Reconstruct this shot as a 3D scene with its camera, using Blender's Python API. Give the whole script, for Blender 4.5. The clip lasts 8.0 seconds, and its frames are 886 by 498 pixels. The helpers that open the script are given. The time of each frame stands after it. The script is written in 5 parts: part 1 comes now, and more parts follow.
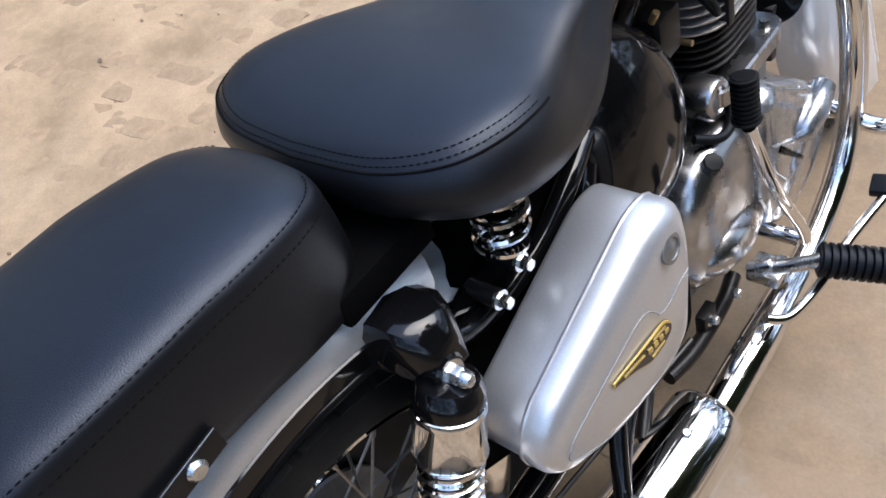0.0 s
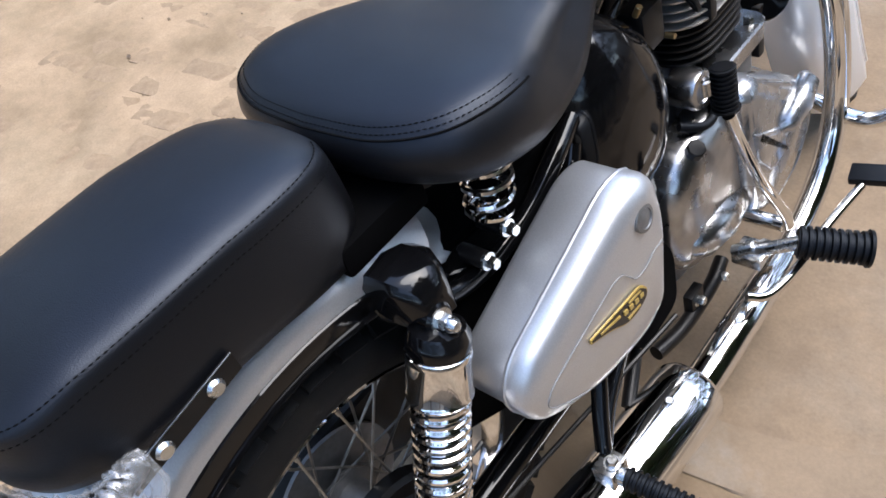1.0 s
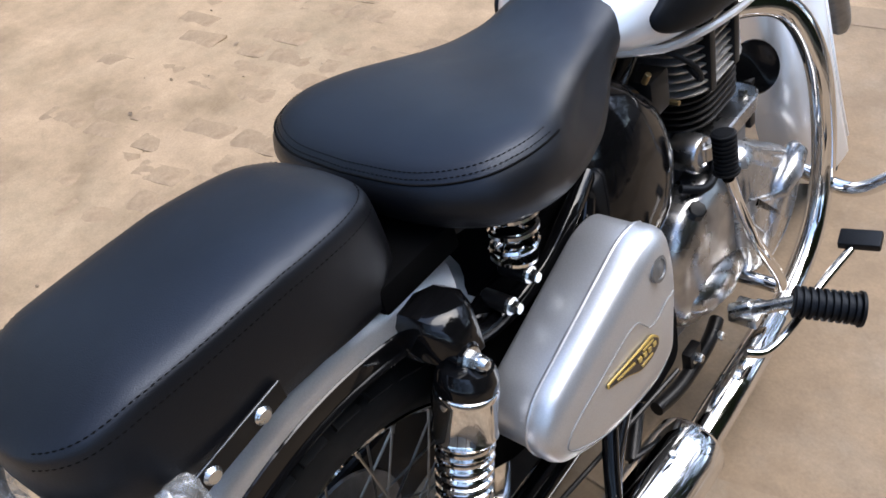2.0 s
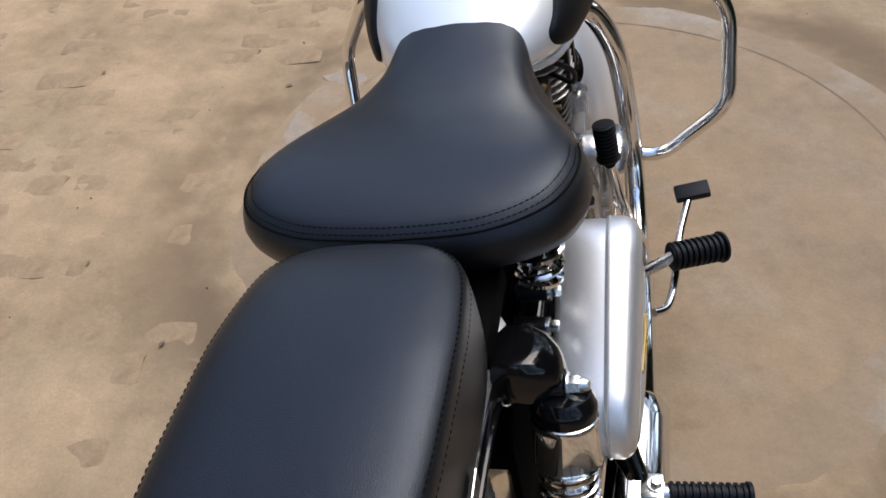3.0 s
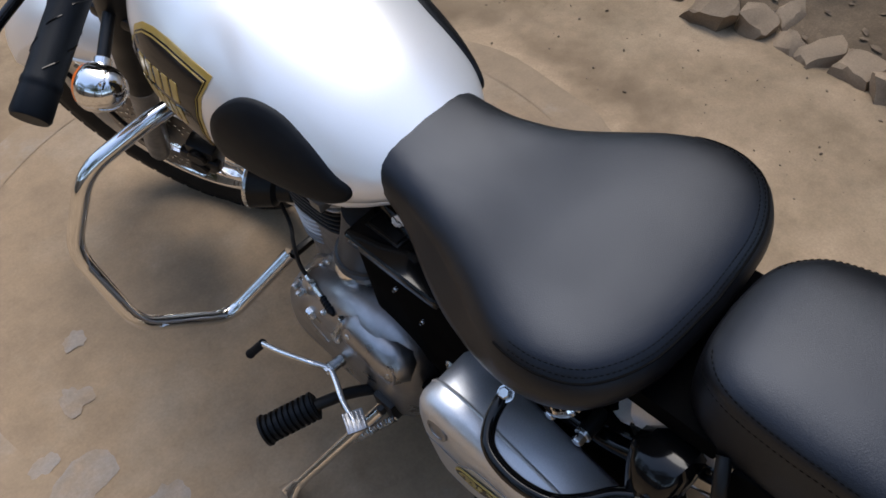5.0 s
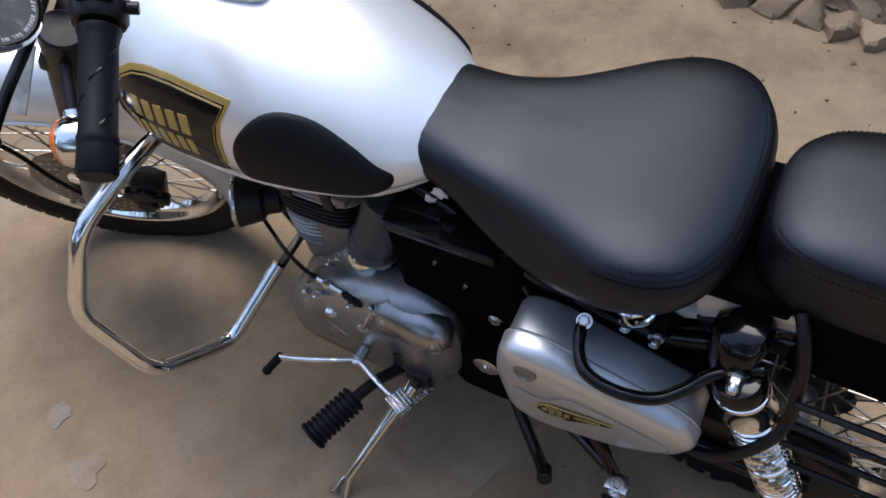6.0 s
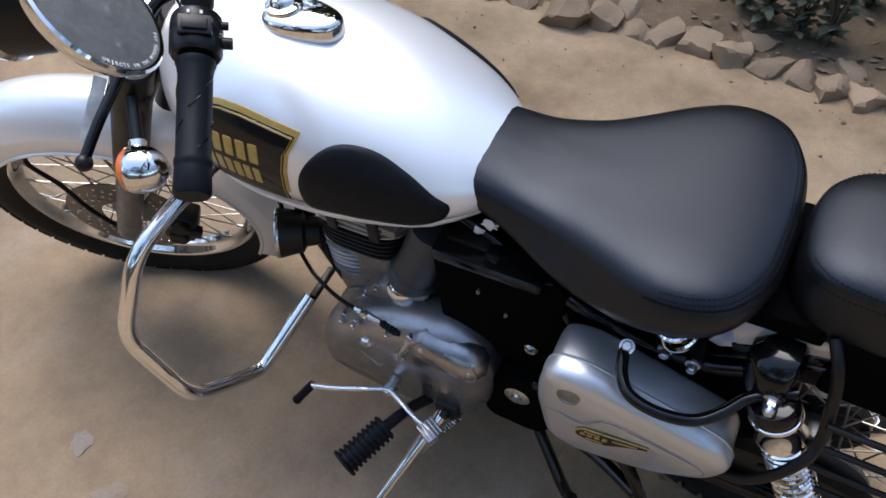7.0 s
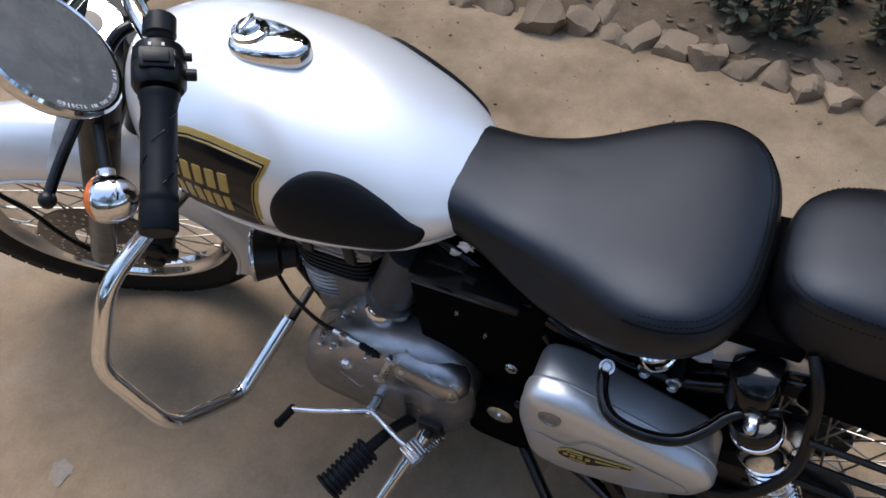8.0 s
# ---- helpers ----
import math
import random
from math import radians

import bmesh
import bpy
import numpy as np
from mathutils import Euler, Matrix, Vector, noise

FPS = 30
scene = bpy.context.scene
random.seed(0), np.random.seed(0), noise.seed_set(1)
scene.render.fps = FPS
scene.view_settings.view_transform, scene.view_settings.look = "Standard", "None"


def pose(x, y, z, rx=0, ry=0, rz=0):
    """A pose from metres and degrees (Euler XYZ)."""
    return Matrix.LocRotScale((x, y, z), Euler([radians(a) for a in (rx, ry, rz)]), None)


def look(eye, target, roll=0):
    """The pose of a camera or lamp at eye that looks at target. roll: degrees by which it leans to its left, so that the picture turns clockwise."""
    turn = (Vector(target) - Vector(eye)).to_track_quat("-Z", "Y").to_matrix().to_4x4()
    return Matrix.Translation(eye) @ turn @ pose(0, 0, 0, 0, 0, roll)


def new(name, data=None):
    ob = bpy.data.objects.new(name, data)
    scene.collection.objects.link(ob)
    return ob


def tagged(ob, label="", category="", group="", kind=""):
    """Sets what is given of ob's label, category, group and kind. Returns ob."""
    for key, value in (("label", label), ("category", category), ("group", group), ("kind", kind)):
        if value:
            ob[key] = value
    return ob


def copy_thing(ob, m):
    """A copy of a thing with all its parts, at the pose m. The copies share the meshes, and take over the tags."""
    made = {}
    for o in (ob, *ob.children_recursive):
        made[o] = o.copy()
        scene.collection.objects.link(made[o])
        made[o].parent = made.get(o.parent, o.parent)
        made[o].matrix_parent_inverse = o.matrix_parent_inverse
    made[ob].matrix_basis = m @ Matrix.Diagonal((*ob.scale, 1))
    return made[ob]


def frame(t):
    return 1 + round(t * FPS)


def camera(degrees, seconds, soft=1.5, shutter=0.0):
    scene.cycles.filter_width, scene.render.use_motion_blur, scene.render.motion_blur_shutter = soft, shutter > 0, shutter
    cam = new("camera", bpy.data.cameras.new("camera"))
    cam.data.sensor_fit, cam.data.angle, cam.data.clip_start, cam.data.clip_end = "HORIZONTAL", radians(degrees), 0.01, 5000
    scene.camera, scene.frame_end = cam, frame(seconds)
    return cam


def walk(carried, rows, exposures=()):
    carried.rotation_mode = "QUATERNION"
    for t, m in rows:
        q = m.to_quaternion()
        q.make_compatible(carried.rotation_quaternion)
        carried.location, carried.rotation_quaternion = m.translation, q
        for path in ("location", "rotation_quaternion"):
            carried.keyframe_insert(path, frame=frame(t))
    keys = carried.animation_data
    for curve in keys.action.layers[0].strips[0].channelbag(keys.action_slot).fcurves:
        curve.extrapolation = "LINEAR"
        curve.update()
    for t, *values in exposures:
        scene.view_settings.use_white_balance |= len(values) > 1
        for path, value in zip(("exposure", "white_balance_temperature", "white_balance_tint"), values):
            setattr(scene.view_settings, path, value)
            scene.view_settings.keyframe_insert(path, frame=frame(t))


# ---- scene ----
cam = camera(59.81, 8.0, soft=1.6)
PATH = [
    (0, (0.3249, -0.0958, 1.2348), (-0.1599, 0.3365, 0.4745), -14.42),
    (0.5, (0.3666, -0.1172, 1.2605), (-0.1388, 0.3240, 0.5189), -15.24),
    (1, (0.4015, -0.1440, 1.2681), (-0.1046, 0.2781, 0.5160), -15.01),
    (1.5, (0.4250, -0.1814, 1.2769), (-0.1238, 0.2156, 0.5413), -13.67),
    (2, (0.3859, -0.2117, 1.2841), (-0.1282, 0.2888, 0.5876), -10.51),
    (2.2, (0.3469, -0.2483, 1.2962), (-0.1087, 0.3260, 0.6160), -8.57),
    (3.3, (-0.0696, -0.3387, 1.3040), (-0.1391, 0.3672, 0.5991), -5.46),
    (3.5, (-0.1476, -0.2765, 1.2988), (-0.1478, 0.4181, 0.5794), -6.06),
    (4, (-0.3296, -0.2028, 1.3191), (-0.0991, 0.4555, 0.6025), 0.72),
    (4.5, (-0.5612, -0.1337, 1.4121), (-0.1564, 0.4205, 0.6848), -0.09),
    (4.7, (-0.5958, -0.0696, 1.3945), (-0.1625, 0.4536, 0.6607), -0.58),
    (5.8, (-0.7687, 0.1587, 1.4385), (-0.2184, 0.5102, 0.6811), -4.55),
    (6, (-0.8193, 0.1806, 1.4456), (-0.2581, 0.5028, 0.6832), -4.21),
    (6.5, (-0.9226, 0.2322, 1.4531), (-0.3228, 0.5239, 0.7080), -0.38),
    (7, (-0.9239, 0.2410, 1.4719), (-0.3029, 0.5575, 0.7548), -0.88),
    (7.5, (-0.8986, 0.2338, 1.4706), (-0.3005, 0.5718, 0.7440), -3.46),
    (8, (-0.8895, 0.2418, 1.4850), (-0.2601, 0.5420, 0.7683), -1.43),
]
EXPOSURES = [(0, 2.24, 6500, 10), (1.5, 2.26, 6500, 10), (2.2, 2.08, 6650, 10), (3.3, 1.60, 7150, 10), (4.0, 1.49, 7150, 10), (4.7, 1.52, 7050, 10), (6.0, 1.60, 6800, 10), (6.5, 1.74, 6750, 10), (7.0, 1.76, 6700, 10), (8.0, 1.60, 6700, 10)]
walk(cam, [(t, look(eye, target, roll)) for t, eye, target, roll in PATH], EXPOSURES)

LEAN = 8.59                        # degrees to the left, on the side stand
BIKE = pose(0, 0, 0, 0, -LEAN, 0) @ pose(0, 0, -0.0148)

# ---- world and light: a bright, hazy sky with a soft, high sun ----
SUN_EL, SUN_AZ = radians(64), radians(48)
world = bpy.data.worlds.new("sky")
world.use_nodes = True
scene.world = world
wn = world.node_tree.nodes
sky = wn.new("ShaderNodeTexSky")
sky.sky_type = "NISHITA"
sky.sun_disc = False
sky.sun_elevation, sky.sun_rotation = SUN_EL, SUN_AZ
sky.air_density, sky.dust_density, sky.ozone_density = 1.0, 1.5, 1.0
world.node_tree.links.new(sky.outputs["Color"], wn["Background"].inputs["Color"])
wn["Background"].inputs["Strength"].default_value = 0.15
sun_data = bpy.data.lights.new("sun", "SUN")
sun_data.energy, sun_data.angle, sun_data.color = 1.1, radians(50), (1.0, 1.0, 1.0)
sun = new("sun", sun_data)
sun_dir = Vector((math.sin(SUN_AZ) * math.cos(SUN_EL), math.cos(SUN_AZ) * math.cos(SUN_EL), math.sin(SUN_EL)))
sun.matrix_world = look(sun_dir * 20, (0, 0, 0))

# ---- materials ----
def material(name, base, rough=0.5, metal=0.0, second=None, scale=20.0, detail=4.0, rough_var=0.0,
             bump=0.0, bump_scale=200.0, coat=0.0, spec=0.5, vary=0.0, stain=None, stain_scale=6.0, stain_amount=0.5, grain=0.0, tint=None):
    m = bpy.data.materials.new(name)
    m.use_nodes = True
    nt = m.node_tree
    n, l = nt.nodes, nt.links
    b = n["Principled BSDF"]
    b.inputs["Roughness"].default_value = rough
    b.inputs["Metallic"].default_value = metal
    b.inputs["Coat Weight"].default_value = coat
    b.inputs["Coat Roughness"].default_value = 0.06
    b.inputs["Specular IOR Level"].default_value = spec
    co = n.new("ShaderNodeTexCoord").outputs["Object"]

    def noise_tex(s, d=4.0, r=0.55):
        t = n.new("ShaderNodeTexNoise")
        t.inputs["Scale"].default_value, t.inputs["Detail"].default_value, t.inputs["Roughness"].default_value = s, d, r
        l.new(co, t.inputs["Vector"])
        return t.outputs["Fac"]

    def ramp(fac, lo, hi):
        r = n.new("ShaderNodeMapRange")
        r.inputs["From Min"].default_value, r.inputs["From Max"].default_value = lo, hi
        l.new(fac, r.inputs["Value"])
        return r.outputs["Result"]

    def mix(fac, a, c):
        x = n.new("ShaderNodeMix")
        x.data_type = "RGBA"
        if isinstance(fac, float):
            x.inputs[0].default_value = fac
        else:
            l.new(fac, x.inputs[0])
        for s, v in ((x.inputs[6], a), (x.inputs[7], c)):
            if isinstance(v, tuple):
                s.default_value = (*v, 1)
            else:
                l.new(v, s)
        return x.outputs[2]

    second = second or tuple(c * 0.82 for c in base)
    col = mix(ramp(noise_tex(scale, detail), 0.35, 0.65), base, second)
    if stain:
        f = ramp(noise_tex(stain_scale, 6.0, 0.65), 0.5, 0.72)
        k = n.new("ShaderNodeMath")
        k.operation = "MULTIPLY"
        k.inputs[1].default_value = stain_amount
        l.new(f, k.inputs[0])
        col = mix(k.outputs[0], col, stain)
    if grain:
        for s, k in ((150.0, grain), (17.0, grain)):
            g = n.new("ShaderNodeMapRange")
            g.inputs["From Min"].default_value, g.inputs["From Max"].default_value = 0.3, 0.7
            g.inputs["To Min"].default_value, g.inputs["To Max"].default_value = 1 - k, 1 + k
            l.new(noise_tex(s, 5.0, 0.7), g.inputs["Value"])
            hg = n.new("ShaderNodeHueSaturation")
            l.new(g.outputs["Result"], hg.inputs["Value"])
            l.new(col, hg.inputs["Color"])
            col = hg.outputs["Color"]
    if tint:
        b.inputs["Specular Tint"].default_value = (*tint, 1)
    if vary:
        oi = n.new("ShaderNodeObjectInfo")
        v = ramp(oi.outputs["Random"], 0.0, 1.0)
        hs = n.new("ShaderNodeHueSaturation")
        r = n.new("ShaderNodeMapRange")
        r.inputs["To Min"].default_value, r.inputs["To Max"].default_value = 1 - vary, 1 + vary
        l.new(v, r.inputs["Value"])
        l.new(r.outputs["Result"], hs.inputs["Value"])
        l.new(col, hs.inputs["Color"])
        col = hs.outputs["Color"]
    l.new(col, b.inputs["Base Color"])
    if rough_var:
        r = n.new("ShaderNodeMapRange")
        r.inputs["From Min"].default_value, r.inputs["From Max"].default_value = 0.3, 0.7
        r.inputs["To Min"].default_value, r.inputs["To Max"].default_value = max(0.02, rough - rough_var), min(1.0, rough + rough_var)
        l.new(noise_tex(scale * 0.6, 5.0), r.inputs["Value"])
        l.new(r.outputs["Result"], b.inputs["Roughness"])
    if bump:
        bn = n.new("ShaderNodeBump")
        bn.inputs["Strength"].default_value, bn.inputs["Distance"].default_value = bump, 0.002
        l.new(noise_tex(bump_scale, 3.0), bn.inputs["Height"])
        l.new(bn.outputs["Normal"], b.inputs["Normal"])
    return m


LEATHER = material("black_leatherette", (0.0042, 0.0043, 0.0052), 0.39, bump=0.2, bump_scale=900, rough_var=0.05, scale=14, spec=0.42, tint=(0.74, 0.83, 1.0))
THREAD = material("black_thread", (0.002, 0.002, 0.0022), 0.9, spec=0.1, bump=0.3, bump_scale=2000)
PAINT = material("silver_paint", (0.83, 0.832, 0.84), 0.38, 0.55, second=(0.81, 0.812, 0.82), scale=900, coat=0.8)
PANEL = material("silver_satin_paint", (0.60, 0.615, 0.64), 0.40, 0.82, second=(0.54, 0.555, 0.58), scale=600, rough_var=0.04, coat=0.25,
                 stain=(0.5, 0.48, 0.45), stain_scale=9, stain_amount=0.25)
BLACK = material("gloss_black_enamel", (0.003, 0.003, 0.0035), 0.10, rough_var=0.03, coat=0.0, spec=0.33, stain=(0.012, 0.011, 0.01), stain_scale=12, stain_amount=0.3)
SATIN = material("satin_black_paint", (0.004, 0.004, 0.0045), 0.38, spec=0.3, rough_var=0.08, stain=(0.02, 0.018, 0.016), stain_scale=15, stain_amount=0.35)
CHROME = material("chrome", (0.78, 0.77, 0.76), 0.06, 1.0, second=(0.74, 0.73, 0.72), scale=40, rough_var=0.03)
ALLOY = material("polished_alloy", (0.46, 0.455, 0.455), 0.28, 1.0, second=(0.34, 0.335, 0.335), scale=25, rough_var=0.08, bump=0.025, bump_scale=60)
# darker, rougher alloy for the left primary cover
DULL_ALLOY = material("lacquered_alloy", (0.36, 0.355, 0.36), 0.33, 0.95, second=(0.28, 0.275, 0.28), scale=25, rough_var=0.08, bump=0.03, bump_scale=70, coat=0.3)
CAST = material("cast_alloy", (0.27, 0.27, 0.272), 0.45, 0.85, second=(0.21, 0.21, 0.212), scale=60, rough_var=0.08, bump=0.25, bump_scale=500)
DISC = material("dark_disc_steel", (0.24, 0.22, 0.205), 0.38, 0.85, second=(0.19, 0.17, 0.155), scale=30, rough_var=0.1)
FIN = material("machined_fin_alloy", (0.5, 0.5, 0.5), 0.35, 0.9, second=(0.42, 0.42, 0.42), scale=60, rough_var=0.08)
ZINC = material("zinc_plate", (0.62, 0.64, 0.66), 0.25, 1.0, second=(0.5, 0.5, 0.48), scale=60, rough_var=0.08)
RUBBER = material("black_rubber", (0.003, 0.0032, 0.004), 0.5, spec=0.2, tint=(0.75, 0.85, 1.0), second=(0.0055, 0.0055, 0.0056), scale=30, bump=0.2, bump_scale=900)
TYRE = material("tyre_rubber", (0.005, 0.005, 0.0052), 0.62, spec=0.25, second=(0.008, 0.0075, 0.007), scale=40, bump=0.2, bump_scale=500, stain=(0.035, 0.028, 0.021), stain_scale=14, stain_amount=0.25)
GREY = material("dark_grey_plastic", (0.034, 0.040, 0.048), 0.38, second=(0.027, 0.032, 0.039), scale=50, bump=0.15, bump_scale=800)
GOLD = material("gold_decal", (0.44, 0.295, 0.07), 0.35, 0.1, second=(0.38, 0.25, 0.055), scale=80, coat=0.4)
DECAL = material("black_decal", (0.005, 0.005, 0.006), 0.10, coat=0.0, spec=0.34)
SPOKE = material("dulled_spoke_steel", (0.42, 0.41, 0.39), 0.36, 1.0, second=(0.30, 0.29, 0.27), scale=60, rough_var=0.08)
LINE = material("grey_line", (0.22, 0.22, 0.22), 0.5)
AMBER = material("amber_lens", (0.75, 0.16, 0.02), 0.15, second=(0.65, 0.12, 0.02), coat=0.5)
MIRROR = material("mirror_glass", (0.66, 0.67, 0.68), 0.07, 0.78, second=(0.50, 0.51, 0.52), scale=30)
# white for the painted brightness in the gap below the seat nose
GAP_WHITE = material("white_packing_film", (0.82, 0.82, 0.82), 0.3, second=(0.7, 0.7, 0.7), scale=60, coat=0.4)
WHITE = material("white_print", (0.7, 0.7, 0.7), 0.5)
PLATE = material("grey_plate", (0.50, 0.50, 0.48), 0.5, second=(0.26, 0.26, 0.25), scale=30, rough_var=0.1)
BRONZE = material("bronze_fitting", (0.45, 0.32, 0.15), 0.35, 0.9, scale=80)

WRAP = bpy.data.materials.new("clear_wrap")
WRAP.use_nodes = True
_wn, _wl = WRAP.node_tree.nodes, WRAP.node_tree.links
_wn.remove(_wn["Principled BSDF"])
_clear, _gloss, _blend = _wn.new("ShaderNodeBsdfTransparent"), _wn.new("ShaderNodeBsdfGlossy"), _wn.new("ShaderNodeMixShader")
_clear.inputs["Color"].default_value = (0.95, 0.96, 0.97, 1)
_gloss.inputs["Color"].default_value = (0.95, 0.96, 0.98, 1)
_gloss.inputs["Roughness"].default_value = 0.28
_blend.inputs[0].default_value = 0.10
_milk, _film = _wn.new("ShaderNodeBsdfDiffuse"), _wn.new("ShaderNodeMixShader")
_milk.inputs["Color"].default_value = (0.85, 0.86, 0.87, 1)
_film.inputs[0].default_value = 0.11
_wl.new(_clear.outputs[0], _film.inputs[1])
_wl.new(_milk.outputs[0], _film.inputs[2])
_wl.new(_film.outputs[0], _blend.inputs[1])
_wl.new(_gloss.outputs[0], _blend.inputs[2])
_wl.new(_blend.outputs[0], _wn["Material Output"].inputs["Surface"])

# ---- building tools ----
def V(*p):
    return Vector(p)


def part(name, bm, mat, parent, label="", m=None, sharp=38, kind="", group="", category=""):
    """Links a bmesh as one mesh object under a thing or a part."""
    if m is not None:
        bmesh.ops.transform(bm, matrix=m, verts=bm.verts)
    bmesh.ops.recalc_face_normals(bm, faces=bm.faces)
    me = bpy.data.meshes.new(name)
    for f in bm.faces:
        f.smooth = True
    bm.to_mesh(me)
    bm.free()
    me.set_sharp_from_angle(angle=radians(sharp))
    me.materials.append(mat)
    ob = new(name, me)
    ob.parent = parent
    return tagged(ob, label, category, group, kind)


def again(ob, m, parent=None):
    """Another object on the same mesh, at the pose m."""
    o = new(ob.name.split(".")[0], ob.data)
    o.parent = parent or ob.parent
    o.matrix_basis = m
    if "label" in ob:
        o["label"] = ob["label"]
    return o


def join(*bms):
    out = bms[0]
    for b in bms[1:]:
        me = bpy.data.meshes.new("t")
        b.to_mesh(me)
        out.from_mesh(me)
        b.free()
        bpy.data.meshes.remove(me)
    return out


def axis_frame(a, b):
    """A pose at a whose z axis points to b."""
    d = (Vector(b) - Vector(a)).normalized()
    return Matrix.Translation(a) @ d.to_track_quat("Z", "Y").to_matrix().to_4x4()


def loft(rings, closed=True, cap0=True, cap1=True):
    bm = bmesh.new()
    vs = [[bm.verts.new(p) for p in r] for r in rings]
    n = len(rings[0])
    for a, b in zip(vs, vs[1:]):
        for i in range(n if closed else n - 1):
            j = (i + 1) % n
            bm.faces.new((a[i], a[j], b[j], b[i]))
    if closed and cap0:
        bm.faces.new(vs[0][::-1])
    if closed and cap1:
        bm.faces.new(vs[-1])
    return bm


def lathe(profile, a, b, n=32, arc=None):
    """Turns a profile of (distance along the axis from a, radius) about the line from a to b. arc: start and end in degrees."""
    m = axis_frame(a, b)
    if arc is None:
        rings = [[m @ V(max(r, 1e-4) * math.cos(2 * math.pi * i / n), max(r, 1e-4) * math.sin(2 * math.pi * i / n), h) for i in range(n)] for h, r in profile]
        return loft(rings)
    rings = [[m @ V(r * math.cos(radians(arc[0] + (arc[1] - arc[0]) * i / n)), r * math.sin(radians(arc[0] + (arc[1] - arc[0]) * i / n)), h) for h, r in profile] for i in range(n + 1)]
    return loft(rings, closed=False)


def cyl(a, b, r, n=20, bevel=0.15):
    h = (Vector(b) - Vector(a)).length
    e = min(r * bevel, h * 0.3)
    return lathe([(0, 0), (0, r - e), (e, r), (h - e, r), (h, r - e), (h, 0)], a, b, n)


def hexbolt(a, b, r, washer=True):
    """A hexagon head from a outwards to b, on a washer."""
    a, b = Vector(a), Vector(b)
    h = (b - a).length
    out = lathe([(0.25 * h, r * 1.02), (0.85 * h, r), (h, r * 0.8), (h, 0)], a, b, 6)
    return join(out, lathe([(0, 0), (0, r * 1.45), (0.25 * h, r * 1.4), (0.26 * h, 0)], a, b, 20)) if washer else out


def smooth_path(pts, steps=8, closed=False):
    """Points on a Catmull-Rom curve through pts."""
    pts = [Vector(p) for p in pts]
    out = []
    n = len(pts)
    for i in range(n if closed else n - 1):
        p0, p1, p2, p3 = (pts[(i + k) % n] if closed else pts[min(max(i + k, 0), n - 1)] for k in (-1, 0, 1, 2))
        for s in range(steps):
            t = s / steps
            out.append(0.5 * (2 * p1 + (p2 - p0) * t + (2 * p0 - 5 * p1 + 4 * p2 - p3) * t * t + (3 * p1 - p0 - 3 * p2 + p3) * t**3))
    if not closed:
        out.append(pts[-1])
    return out


def bent_path(pts, radius, steps=6):
    """Straight runs with rounded bends of the given radius."""
    pts = [Vector(p) for p in pts]
    out = [pts[0]]
    for a, b, c in zip(pts, pts[1:], pts[2:]):
        u, v = (a - b), (c - b)
        r = min(radius, 0.45 * u.length, 0.45 * v.length)
        p, q = b + u.normalized() * r, b + v.normalized() * r
        for i in range(steps + 1):
            t = i / steps
            out.append((1 - t) ** 2 * p + 2 * t * (1 - t) * b + t * t * q)
    return out + [pts[-1]]


def tube(path, r, n=12, closed=False, flat=None):
    """A pipe along a path; r may be a list. flat: (width, height) of an oblong section instead."""
    path = [Vector(p) for p in path]
    k = len(path)
    rs = list(r) if isinstance(r, (list, tuple)) else [r] * k
    rings, up = [], None
    for i, p in enumerate(path):
        a = path[(i - 1) % k] if closed or i else p
        b = path[(i + 1) % k] if closed or i < k - 1 else p
        d = (b - a).normalized()
        if up is None:
            up = d.orthogonal().normalized()
        up = (up - d * up.dot(d)).normalized()
        side = d.cross(up)
        rings.append([p + rs[i] * (math.cos(2 * math.pi * j / n) * up + math.sin(2 * math.pi * j / n) * side) for j in range(n)])
    if closed:
        rings.append(rings[0])
        return loft(rings, cap0=False, cap1=False)
    return loft(rings)


def helix(a, b, radius, wire, turns, per=20, n=7):
    m = axis_frame(a, b)
    h = (Vector(b) - Vector(a)).length
    k = int(turns * per)
    return tube([m @ V(radius * math.cos(2 * math.pi * i / per), radius * math.sin(2 * math.pi * i / per), h * i / k) for i in range(k + 1)], wire, n)


def rounded(points, r, steps=5):
    """A closed outline in 2D with its corners rounded; r is one radius or one a corner."""
    out = []
    n = len(points)
    for i in range(n):
        a, b, c = Vector(points[i - 1]), Vector(points[i]), Vector(points[(i + 1) % n])
        u, v = a - b, c - b
        k = min(r[i] if isinstance(r, (list, tuple)) else r, 0.48 * u.length, 0.48 * v.length)
        p, q = b + u.normalized() * k, b + v.normalized() * k
        for s in range(steps + 1):
            t = s / steps
            out.append((1 - t) ** 2 * p + 2 * t * (1 - t) * b + t * t * q)
    return out


def inset(outline, d):
    """The outline moved inwards by d (outline runs either way round)."""
    n = len(outline)
    area = sum(outline[i - 1][0] * outline[i][1] - outline[i][0] * outline[i - 1][1] for i in range(n))
    s = 1 if area > 0 else -1
    out = []
    for i in range(n):
        t = (Vector(outline[(i + 1) % n]) - Vector(outline[i - 1])).normalized()
        out.append(Vector(outline[i]) + s * d * Vector((-t[1], t[0])))
    return out


def prism(outline, levels, plane="yz"):
    """A solid from a 2D outline: levels are (height along the third axis, inset)."""
    place = {"yz": lambda p, h: V(h, p[0], p[1]), "xy": lambda p, h: V(p[0], p[1], h), "xz": lambda p, h: V(p[0], h, p[1])}[plane]
    return loft([[place(p, h) for p in (inset(outline, d) if d else outline)] for h, d in levels])


